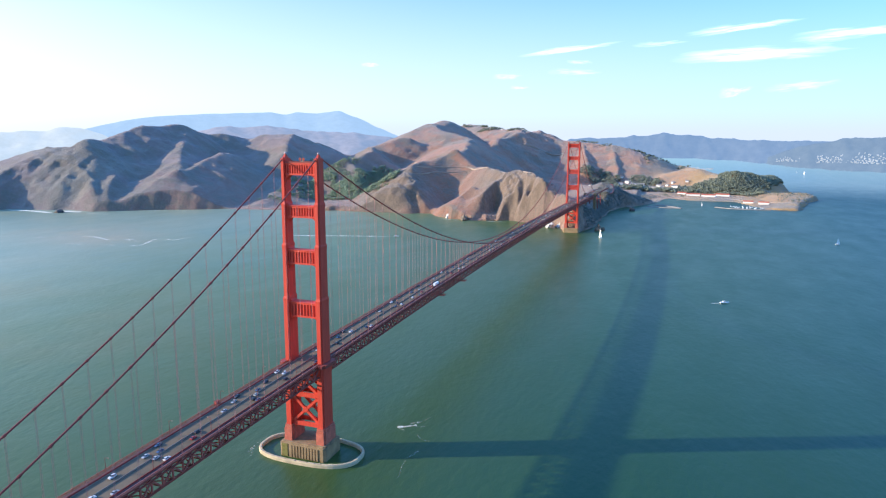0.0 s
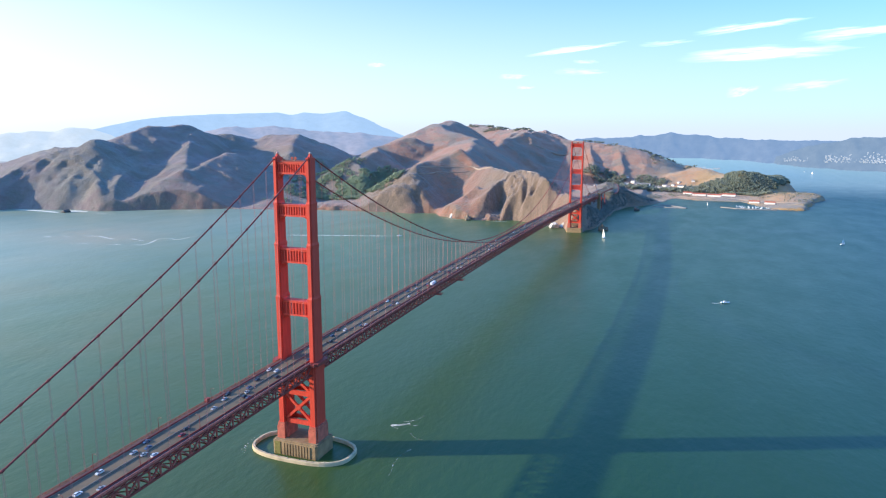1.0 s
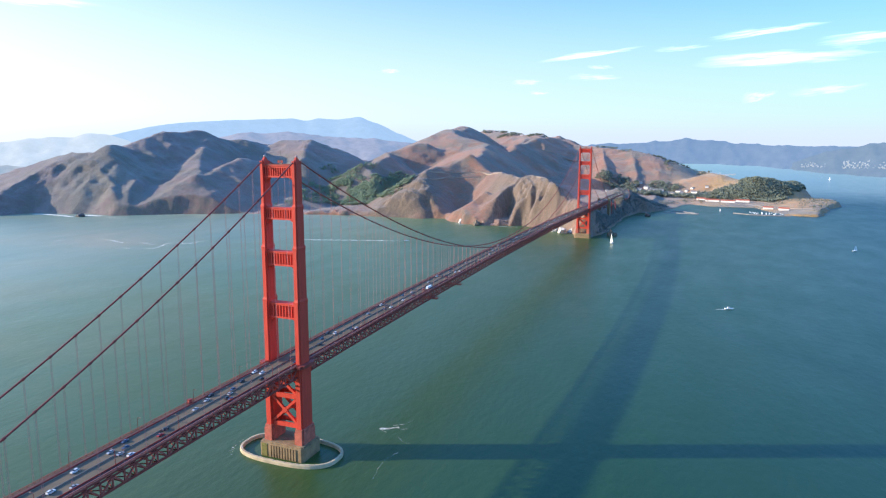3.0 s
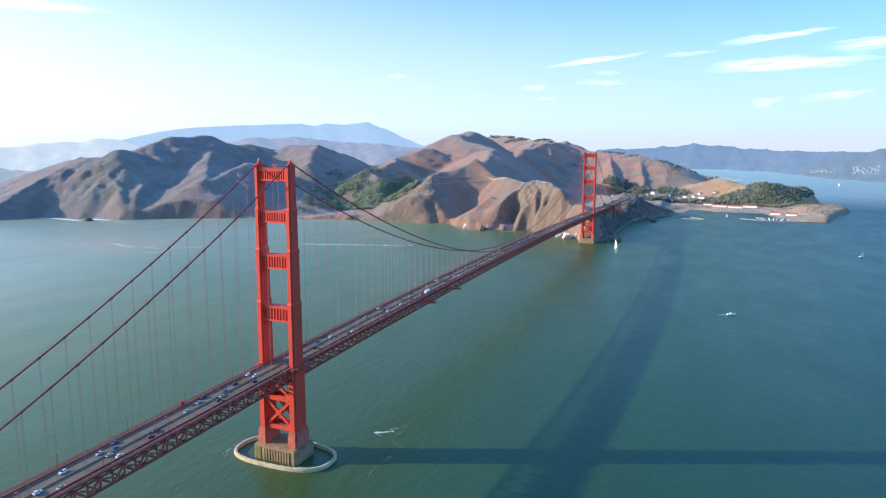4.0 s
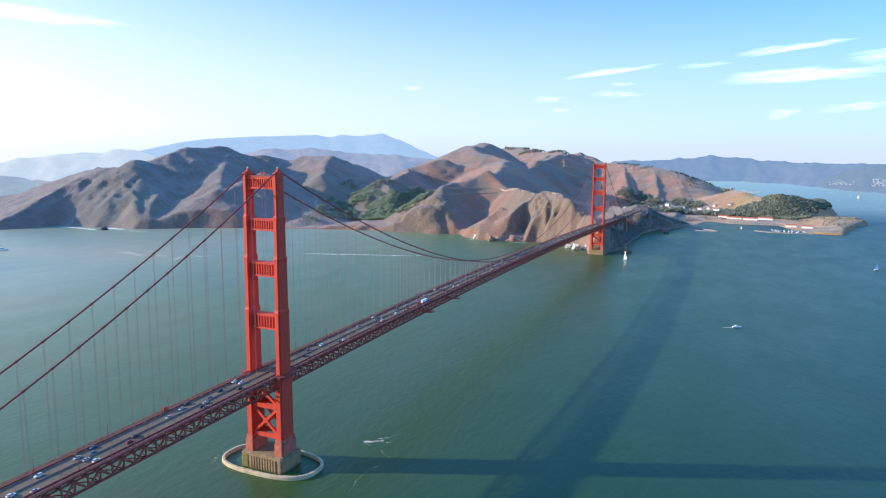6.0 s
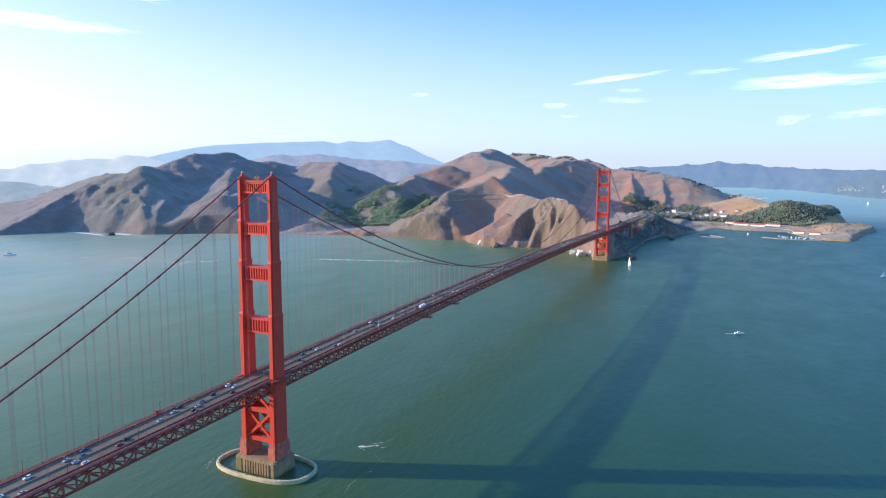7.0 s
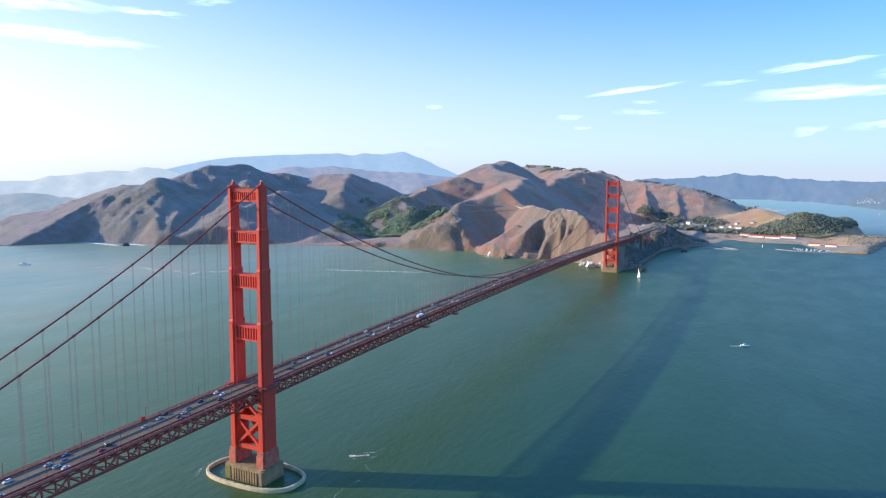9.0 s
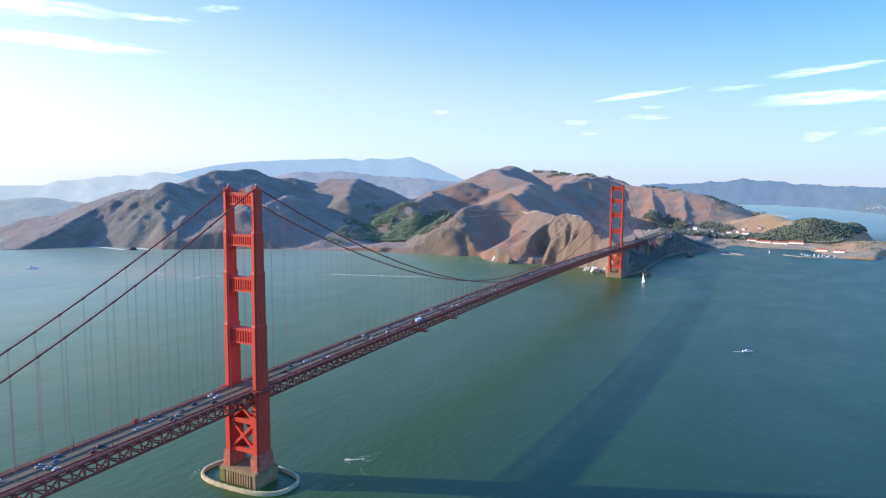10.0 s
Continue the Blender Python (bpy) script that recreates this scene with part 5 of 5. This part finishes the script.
for y in (1640, 1700, 1760):
    x0 = 12.0 * ((y - 1623) / 257) ** 1.4
    for s in (-1, 1):
        part("trestle_leg", Mesh().beam((x0 + s * 13, y, min(on_land(x0 + s * 13, y), 60) - 4), (x0 + s * 9, y, 65), 2.2, 2.2), ORANGE_DULL, viaduct)
    part("trestle_beam", Mesh().beam((x0 - 10.5, y, 45), (x0 + 10.5, y, 45), 1.6, 1.6), ORANGE_DULL, viaduct)
pylon = thing("anchorage_pylon", "tall pale concrete bridge pylon on the hillside", "pylon")
for s in (-1, 1):
    part("shaft", Mesh().prism([(s * 14.5 + a, 1623 + b) for a, b in ((-4, -7), (4, -7), (4, 7), (-4, 7))], 0, 73, 0.92, s * 14.5, 1623), CONCRETE, pylon)

# ---- harbour moles, beach, rocks ----
def make_mole(label, points, width, height):
    m = Mesh().sweep([(x, y, 0) for x, y in points], ((-width, -4), (width, -4), (width * 0.55, height), (-width * 0.55, height)))
    tagged(part("breakwater", m, STONE_MOLE), label, "breakwater", "breakwaters")


make_mole("long low stone breakwater round a small harbour", ((372, 2066), (420, 2034), (480, 2030), (545, 2036)), 4.5, 2.6)
make_mole("low stone breakwater by the shore", ((168, 2070), (200, 2052), (240, 2020), (262, 1985)), 6.0, 2.4)
make_mole("low grey stone quay by the shore", ((150, 2010), (205, 1990), (262, 1985)), 8.0, 2.0)
make_mole("old stone jetty under the dark shore", ((78, 1968), (110, 1966)), 5.0, 2.2)
beach = make_road("narrow sandy beach at the harbour head", ((202, 2312), (228, 2366), (270, 2320), (351, 2310), (446, 2316)), 26, SAND, 0.2)



def make_rock(label, x, y, r, h, material, seed):
    v, f = ICO2
    n = np.array([noise.fractal(Vector(p) * 1.3 + Vector((seed, 0, 0)), 1.0, 2.0, 4) for p in v.tolist()])
    p = v * (1 + 0.45 * n[:, None]) * np.array((r, r * 0.8, h))
    me = bpy.data.meshes.new("rock")
    me.from_pydata((p + np.array((0, 0, h * 0.2))).tolist(), [], f.tolist())
    me.materials.append(material)
    me.update()
    ob = new("rock", me)
    ob.matrix_basis = pose(x, y, 0, 0, 0, seed * 40)
    tagged(ob, label, "rock", "sea rocks")


make_rock("small ochre sea stack near the shore", 61, 1332, 9, 13, ROCK, 1)
make_rock("small ochre sea rock", 72, 1342, 6, 8, ROCK, 2)
make_rock("pale bird-whitened rock under the cliff", -66, 1344, 15, 13, ROCK_PALE, 3)
make_rock("pale bird-whitened rock under the cliff", -40, 1352, 10, 12, ROCK_PALE, 4)
make_rock("pale bird-whitened rock under the cliff", -90, 1366, 11, 9, ROCK_PALE, 5)
make_rock("whitened rock at the foot of a headland", -388, 1452, 13, 15, ROCK_PALE, 6)
make_rock("ochre rock at the foot of a headland", -330, 1412, 13, 12, ROCK, 7)
make_rock("dark sea rock off the western cliffs", -1572, 1136, 16, 8, ROCK_DARK, 8)
make_rock("dark rock in the shaded cove", 108, 1850, 10, 9, ROCK_DARK, 9)


# ---- foam and wakes ----
def foam_material(name, low, high, tone, cover):
    m = bpy.data.materials.new(name)
    m.use_nodes = True
    nt = m.node_tree
    b = nt.nodes["Principled BSDF"]
    b.inputs["Base Color"].default_value, b.inputs["Roughness"].default_value = (tone, tone * 0.92, tone * 0.72, 1.0), 0.9
    pos = world_pos(nt)
    n = noise_node(nt, pos, 0.42, 6, 0.72)
    a = ramp(nt, n.outputs["Fac"], [(low, (0, 0, 0)), (high, (cover, cover, cover))]).outputs["Color"]
    nt.links.new(a, b.inputs["Alpha"])
    return m


FOAM = foam_material("sea_foam", 0.40, 0.56, 0.80, 0.8)
SURF = foam_material("white_surf", 0.30, 0.50, 0.78, 0.85)
SPECKLE = foam_material("foam_flecks", 0.54, 0.62, 0.78, 0.9)
THREAD = foam_material("foam_thread", 0.42, 0.66, 0.72, 0.55)
BREAKER = foam_material("breaking_surf", 0.22, 0.40, 0.80, 1.0)
WAKE = foam_material("thin_wake", 0.34, 0.55, 0.78, 0.85)


def make_foam(label, points, width, wobble=3.0, seed=0, material=None):
    path = smooth_path([Vector((*p, 0)) for p in points], 4.0)
    m = Mesh()
    n = len(path)
    for i, p in enumerate(path):
        d = (path[min(i + 1, n - 1)] - path[max(i - 1, 0)]).normalized()
        side = Vector((d.y, -d.x, 0))
        c = p + side * (noise.noise(Vector((p.x * 0.06, p.y * 0.06, seed))) * wobble)
        w = width * (0.35 + 0.8 * abs(noise.noise(Vector((p.x * 0.1, p.y * 0.1, seed + 5)))) * 1.6) * min(1.0, 4 * min(i + 1, n - i) / n + 0.2)
        m.v += [tuple(c - side * w + Vector((0, 0, 0.12))), tuple(c + side * w + Vector((0, 0, 0.12)))]
    m.f = [(2 * i, 2 * i + 1, 2 * i + 3, 2 * i + 2) for i in range(n - 1)]
    ob = part("foam", m, material or FOAM)
    tagged(ob, label, "foam", "foam streaks")


make_foam("bright foam fleck on green water", ((45, 64), (49, 66), (54, 69), (58, 74)), 2.1, 1.0, 1, SURF)
make_foam("bright foam fleck on green water", ((50, 67), (55, 70), (59, 73)), 1.4, 0.8, 23, SURF)
make_foam("thin foam thread on green water", ((58, 71), (61, 79), (63, 88), (65, 92)), 0.6, 1, 2, THREAD)
make_foam("thin foam thread on green water", ((53, 74), (57, 77), (60, 80)), 0.45, 1, 13)
make_foam("thin foam thread on green water", ((59, 70), (63, 70), (67, 73)), 0.6, 1, 14)
make_foam("thin foam thread on green water", ((46, 63), (50, 61), (53, 60)), 0.4, 1, 21)
make_foam("thin foam thread on green water", ((66, 56), (72, 50), (77, 48), (81, 49)), 0.45, 1.5, 22, THREAD)
make_foam("faint foam line trailing past the pier", ((78, 30), (77, 23), (75, 16), (75, 8), (75, 1), (77, -6), (79, -14)), 0.4, 1.5, 3, THREAD)
make_foam("short foam dash in shaded water", ((76, 26), (77, 28), (78, 30)), 0.4, 0.5, 15)
make_foam("long pale wake on the water", ((-830, 870), (-845, 854), (-845, 817), (-870, 817), (-894, 807), (-879, 768), (-866, 731), (-901, 713)), 3.8, 4, 4, WAKE)
make_foam("broken pale wake on the water", ((-957, 783), (-943, 780), (-942, 789)), 5.2, 3, 31, WAKE)
make_foam("broken pale wake on the water", ((-928, 776), (-915, 772), (-907, 775)), 3.0, 3, 36, WAKE)
make_foam("long pale wake on the water", ((-1094, 768), (-1071, 787), (-1037, 780), (-1000, 766), (-982, 773)), 4.5, 5, 5, WAKE)
make_foam("broken pale wake on the water", ((-1174, 728), (-1172, 738), (-1161, 742)), 5.2, 3, 32, WAKE)
make_foam("broken pale wake on the water", ((-1145, 758), (-1130, 754), (-1120, 758)), 3.8, 3, 37, WAKE)
make_foam("faint pale wake on the water", ((-945, 700), (-931, 706), (-915, 712)), 3.0, 3, 38, WAKE)
make_foam("faint pale wake on the water", ((-1034, 683), (-1016, 690), (-989, 692)), 3.0, 3, 39, WAKE)
make_foam("faint pale wake on the water", ((-1278, 716), (-1263, 722), (-1247, 728)), 4.5, 3, 40, WAKE)
make_foam("bright white surf on a cove beach", ((-1783, 1127), (-1746, 1133), (-1717, 1135), (-1678, 1133), (-1633, 1126), (-1586, 1119)), 13, 2, 6, BREAKER)
make_foam("white surf round a low sea rock", ((-1612, 1158), (-1594, 1164), (-1570, 1168), (-1540, 1170), (-1522, 1168)), 17, 2, 33, BREAKER)
make_foam("white surf along the foot of dark cliffs", ((-1479, 1145), (-1463, 1151), (-1433, 1147), (-1405, 1150), (-1389, 1156)), 5, 3, 7, SURF)
make_foam("white surf along the foot of dark cliffs", ((-1372, 1252), (-1340, 1280), (-1310, 1302)), 4, 4, 8, SURF)
make_foam("white surf along the foot of dark cliffs", ((-1252, 1302), (-1245, 1314), (-1231, 1319)), 5, 3, 34, SURF)
make_foam("white surf at the foot of a headland", ((-405, 1424), (-375, 1412), (-345, 1404)), 3, 3, 9, SURF)
make_foam("white surf at the foot of a headland", ((-262, 1412), (-235, 1414), (-205, 1416)), 2.2, 3, 35, SURF)
make_foam("straight white wake of a speedboat", ((-392, 1052), (-460, 1030), (-540, 1005), (-600, 985), (-660, 966)), 3.6, 0.3, 10, BREAKER)
make_foam("flecks of foam beside the fender wall", ((-47, -4), (-46, -10), (-44, -16), (-40, -21)), 2.6, 1.5, 11, SPECKLE)
make_foam("flecks of foam beside the fender wall", ((-47, -2), (-48, 4), (-46, 10)), 1.6, 1.5, 24, SPECKLE)
make_foam("short white wake of a motor boat", ((324, 619), (318, 616), (310, 613)), 2.0, 1, 12)


# ---- boats ----
def hull_mesh(l, w, h):
    rings = []
    for i in range(9):
        t = i / 8
        half = w / 2 * (1 - max(0, (t - 0.45) / 0.55) ** 2) + 0.03
        y = -l / 2 + l * t
        rise = h * 0.35 * max(0, t - 0.5) ** 2 * 4
        rings.append([(-half, y, h + rise), (-half * 0.8, y, 0.1), (0, y, -h * 0.4), (half * 0.8, y, 0.1), (half, y, h + rise)])
    return Mesh().loft(rings)


def make_sailboat(x, y, turn, l, label, far=0.0):
    boat = thing("sailboat", label, "sailboat", "sailboats", pose(x, y, far, 0, 0, turn))
    part("hull", hull_mesh(l, l * 0.28, l * 0.1), HULL, boat)
    part("cabin", Mesh().loft([[(-l * 0.08, -l * 0.2, l * 0.1), (l * 0.08, -l * 0.2, l * 0.1), (l * 0.08, l * 0.15, l * 0.1), (-l * 0.08, l * 0.15, l * 0.1)], [(-l * 0.06, -l * 0.18, l * 0.16), (l * 0.06, -l * 0.18, l * 0.16), (l * 0.05, l * 0.1, l * 0.15), (-l * 0.05, l * 0.1, l * 0.15)]]), HULL, boat)
    part("mast", Mesh().tube([(0, l * 0.08, 0), (0, l * 0.08, l * 1.35)], l * 0.008, 6), DARK_TRIM, boat)

    def cloth(p, q, r, belly):
        m, n = Mesh(), 6
        for i in range(n + 1):
            for j in range(n + 1):
                u, v = i / n, j / n
                a = Vector(p).lerp(Vector(r), v)
                b = Vector(q).lerp(Vector(r), v)
                c = a.lerp(b, u)
                c.x += belly * math.sin(math.pi * u) * (1 - v) * math.sin(math.pi * min(1, v + 0.25))
                m.v.append(tuple(c))
        for i in range(n):
            for j in range(n):
                a = i * (n + 1) + j
                m.f.append((a, a + 1, a + n + 2, a + n + 1))
        return m
    part("mainsail", cloth((0, l * 0.05, l * 0.2), (l * 0.12, -l * 0.42, l * 0.2), (0, l * 0.06, l * 1.32), l * 0.07), SAIL, boat, smooth=True)
    part("jib", cloth((0, l * 0.48, l * 0.14), (l * 0.08, l * 0.04, l * 0.18), (0, l * 0.09, l * 1.15), l * 0.06), SAIL, boat, smooth=True)


def make_motorboat(x, y, turn, l, label, name="motorboat"):
    boat = thing(name, label, "boat", "motor boats", pose(x, y, 0, 0, 0, turn))
    part("hull", hull_mesh(l, l * 0.3, l * 0.11), HULL, boat)
    part("cabin", Mesh().loft([[(-l * 0.1, -l * 0.22, l * 0.1), (l * 0.1, -l * 0.22, l * 0.1), (l * 0.1, l * 0.16, l * 0.1), (-l * 0.1, l * 0.16, l * 0.1)], [(-l * 0.08, -l * 0.2, l * 0.24), (l * 0.08, -l * 0.2, l * 0.24), (l * 0.07, l * 0.04, l * 0.24), (-l * 0.07, l * 0.04, l * 0.24)]]), HULL, boat)
    part("window_band", Mesh().loft([[(-l * 0.102, -l * 0.2, l * 0.15), (l * 0.102, -l * 0.2, l * 0.15), (l * 0.1, l * 0.12, l * 0.15), (-l * 0.1, l * 0.12, l * 0.15)], [(-l * 0.093, -l * 0.195, l * 0.2), (l * 0.093, -l * 0.195, l * 0.2), (l * 0.088, l * 0.085, l * 0.2), (-l * 0.088, l * 0.085, l * 0.2)]]), DARK_TRIM, boat, "dark windows")
    part("mast", Mesh().tube([(0, -l * 0.05, l * 0.24), (0, -l * 0.05, l * 0.42)], l * 0.01, 6), DARK_TRIM, boat)
    return boat


make_sailboat(80, 1211, 25, 17, "white sailboat heeling near the far bridge tower")
make_sailboat(603, 1303, -60, 11, "white sailboat on open blue water")
make_sailboat(902, 3808, 30, 12, "white sailboat far off on the bay", 35.0)
make_sailboat(874, 3866, -30, 12, "white sailboat far off on the bay", 43.5)
make_motorboat(329, 622, -70, 13, "small white motor boat with a wake")
make_motorboat(-388, 1054, -70, 12, "white speedboat with a long straight wake")
ferry = make_motorboat(-1378, 680, -60, 30, "grey-white ferry on the hazy western water", "ferry")
rng_b = random.Random(8)
for i in range(30):
    t = i / 29
    make_motorboat(430 + 92 * t + rng_b.uniform(-6, 6), 2128 - 24 * (i % 3) - 14 * t + rng_b.uniform(-6, 4), rng_b.uniform(-20, 20), rng_b.uniform(8, 12), "small white boat moored in the harbour")
make_sailboat(330, 2120, 10, 9, "small white sailboat at anchor off the harbour")

# ---- things on the bridge ----
GLASS_DARK, _nt, _b = nodes_of("car_window", 0.2)
_b.inputs["Base Color"].default_value = (0.02, 0.025, 0.03, 1.0)
TYRE = plain("tyre_rubber", (0.025, 0.025, 0.025), 0.85, vary=0.1)
TAIL, _nt, _b = nodes_of("tail_lamp", 0.3)
_b.inputs["Base Color"].default_value = (0.45, 0.02, 0.02, 1.0)
LAMP_GLASS = plain("lantern_glass", (0.34, 0.22, 0.13), 0.5, vary=0.1)


def car_paint(name, colour):
    m, nt, b = nodes_of(name, 0.5)
    b.inputs["Coat Weight"].default_value = 0.1
    n = noise_node(nt, world_pos(nt), 3.0)
    nt.links.new(ramp(nt, n.outputs["Fac"], [(0.3, tuple(c * 0.9 for c in colour)), (0.7, colour)]).outputs["Color"], b.inputs["Base Color"])
    return m


def car_profile(l, w, levels):
    """Cross rings from tail to nose: (y, half width, low, high)."""
    return Mesh().loft([[(-hw, y, lo), (hw, y, lo), (hw, y, hi * 0.85 + lo * 0.15), (hw * 0.9, y, hi), (-hw * 0.9, y, hi), (-hw, y, hi * 0.85 + lo * 0.15)] for y, hw, lo, hi in levels])


WHEEL = Mesh().tube([(-0.12, 0, 0), (0.12, 0, 0)], 0.33, 12).data("wheel", TYRE)


def build_car(colour_name, colour, tall, label):
    l, w = 4.6, 1.85
    h = 0.25 if tall else 0.0
    car = thing("car", label, "car", "cars on the bridge")
    paint = car_paint(colour_name, colour)
    part("body", car_profile(l, w, ((-2.3, 0.80, 0.35, 0.85 + h), (-2.1, 0.90, 0.25, 0.98 + h), (-0.8, 0.92, 0.22, 1.0 + h), (0.9, 0.92, 0.22, 0.98 + h), (2.0, 0.88, 0.25, 0.82 + h), (2.3, 0.74, 0.38, 0.68 + h))), paint, car)
    part("cabin", car_profile(l, w, ((-1.95 if tall else -1.6, 0.80, 0.9 + h, 1.0 + h), (-1.7 if tall else -1.0, 0.74, 0.9 + h, 1.42 + h), (0.1, 0.74, 0.9 + h, 1.45 + h), (1.1, 0.80, 0.9 + h, 1.0 + h))), GLASS_DARK, car, "dark car windows")
    part("roof", car_profile(l, w, ((-1.72 if tall else -1.0, 0.68, 1.41 + h, 1.47 + h), (-0.5, 0.70, 1.43 + h, 1.53 + h), (0.15, 0.68, 1.42 + h, 1.49 + h))), paint, car)
    for x in (-0.82, 0.82):
        for y in (-1.4, 1.4):
            part("wheel", WHEEL, None, car, at=pose(x, y, 0.33))
        part("tail_lamp", Mesh().box(x - 0.12 * (1 if x > 0 else 1), -2.34, 0.62 + h, x + 0.1, -2.2, 0.78 + h), TAIL, car, "red tail lamp")
    return car


CARS = [build_car("white_paint", (0.62, 0.62, 0.60), True, "white car driving on the bridge roadway"),
        build_car("silver_paint", (0.36, 0.37, 0.37), False, "silver car driving on the bridge roadway"),
        build_car("dark_paint", (0.035, 0.04, 0.05), True, "dark grey car driving on the bridge roadway"),
        build_car("blue_paint", (0.05, 0.09, 0.16), False, "dark blue car driving on the bridge roadway"),
        build_car("red_paint", (0.30, 0.03, 0.03), False, "dark red car driving on the bridge roadway"),
        build_car("pale_paint", (0.45, 0.43, 0.38), False, "pale beige car driving on the bridge roadway")]
rng_c = random.Random(21)
spots = []
for lane, (x, south) in enumerate(((-8.0, 1), (-4.8, 1), (-1.7, 1), (1.9, 0), (4.9, 0), (8.0, 0))):
    y = -330 + rng_c.uniform(0, 40)
    while y < 1880:
        if not -6 < y < -4:
            spots.append((x, y, south))
        y += rng_c.uniform(26, 120) if lane not in (1, 4) else rng_c.uniform(20, 85)
rng_c.shuffle(spots)


def road_pose(x, y, south):
    slope = (deck_z(y + 1) - deck_z(y - 1)) / 2
    z, ox = deck_z(y) + 0.1 - abs(x) / 9.6 * 0.1, 0.0
    if y > 1623:
        f = (y - 1623) / 257
        z, ox, slope = 67.0 + 2.5 * f, 12.0 * f ** 1.4, 0.01
    return pose(x + ox, y, z + 0.01, math.degrees(math.atan(slope)) * (-1 if south else 1), 0, 180 if south else 0)


used = [False] * len(CARS)
for i, (x, y, south) in enumerate(spots):
    k = rng_c.choices(range(6), (3, 3, 5, 3, 0.6, 1))[0]
    m = road_pose(x, y, south)
    if used[k]:
        copy_thing(CARS[k], m)
    else:
        CARS[k].matrix_basis, used[k] = m, True

# white box van
van = thing("box_van", "white box van driving on the bridge roadway", "van", at=road_pose(8.0, 262.0, 0))
part("cargo_box", Mesh().loft([[(-1.2, -9.0, 0.7), (1.2, -9.0, 0.7), (1.2, 2.0, 0.7), (-1.2, 2.0, 0.7)], [(-1.15, -8.95, 3.3), (1.15, -8.95, 3.3), (1.15, 1.95, 3.3), (-1.15, 1.95, 3.3)]]), HULL, van)
part("cab", car_profile(4, 2, ((2.05, 1.1, 0.5, 2.4), (3.0, 1.08, 0.5, 2.3), (3.9, 1.0, 0.5, 1.3))), HULL, van)
part("windscreen", car_profile(4, 2, ((2.9, 0.95, 1.5, 2.36), (3.75, 0.92, 1.5, 1.52))), GLASS_DARK, van, "dark windscreen")
for x in (-1.0, 1.0):
    for y in (-6.6, 3.0):
        part("wheel", WHEEL, None, van, at=pose(x, y, 0.42) @ Matrix.Scale(1.28, 4))

# ---- street lamps along both kerbs ----
lamp_post = Mesh().tube([(0, 0, 0), (0, 0, 0.8), (0, 0, 9.0)], [0.26, 0.17, 0.11], 8).data("post", ORANGE_DULL)
lamp_arm = Mesh().tube([(0, 0, 8.6), (0.5, 0, 9.2), (1.3, 0, 9.5), (2.1, 0, 9.4)], 0.09, 6).data("arm", ORANGE_DULL)
lamp_head = Mesh().loft([[(1.8, -0.2, 9.1), (2.5, -0.2, 9.1), (2.5, 0.2, 9.1), (1.8, 0.2, 9.1)], [(1.7, -0.3, 9.5), (2.6, -0.3, 9.5), (2.6, 0.3, 9.5), (1.7, 0.3, 9.5)]]).data("lantern", LAMP_GLASS)
first = None
for s in (-1, 1):
    for i in range(43):
        y = -318.0 + 45.72 * i + (0 if s < 0 else 11)
        if min(abs(y), abs(y - SPAN)) < 9 or y > Y1:
            continue
        m = pose(s * 10.1, y, deck_z(y) + 0.28, 0, 0, 0 if s < 0 else 180)
        if first is None:
            first = thing("street_lamp", "dull red street lamp beside the bridge roadway", "street lamp", "bridge lamps", m)
            part("post", lamp_post, None, first)
            part("arm", lamp_arm, None, first)
            part("lantern", lamp_head, None, first, "amber lantern")
        else:
            copy_thing(first, m)


# ---- maintenance travellers hung under the deck ----
def make_traveller(y):
    z = deck_z(y)
    t = thing("maintenance_platform", "dark steel maintenance platform slung under the bridge deck", "platform", "maintenance platforms")
    part("platform", Mesh().box(-13, y - 4, z - 11.5, 17.5, y + 4, z - 11.2), ORANGE_DULL, t)
    for yy in (y - 4, y + 4):
        part("guard_rail", Mesh().beam((-13, yy, z - 10.2), (17.5, yy, z - 10.2), 0.2, 0.3), ORANGE_DULL, t)
        for x in (-12.8, -6, 1, 8, 15, 17.3):
            part("rail_post", Mesh().box(x - 0.12, yy - 0.12, z - 11.3, x + 0.12, yy + 0.12, z - 10.1), ORANGE_DULL, t)
        for x in (-12.5, 13.9):
            part("hanger_leg", Mesh().box(x - 0.2, yy - 0.2, z - 11.3, x + 0.2, yy + 0.2, z - 9.2), ORANGE_DULL, t)


make_traveller(262.0)
make_traveller(338.0)

box = thing("utility_cabinet", "small orange cabinet on the walkway railing", "cabinet")
zc = deck_z(-90)
part("body", Mesh().box(-13.6, -91.6, zc + 0.3, -11.9, -88.6, zc + 2.6), TRUSS, box)
part("lid", Mesh().box(-13.8, -91.8, zc + 2.6, -11.7, -88.4, zc + 2.9), ORANGE_DULL, box)
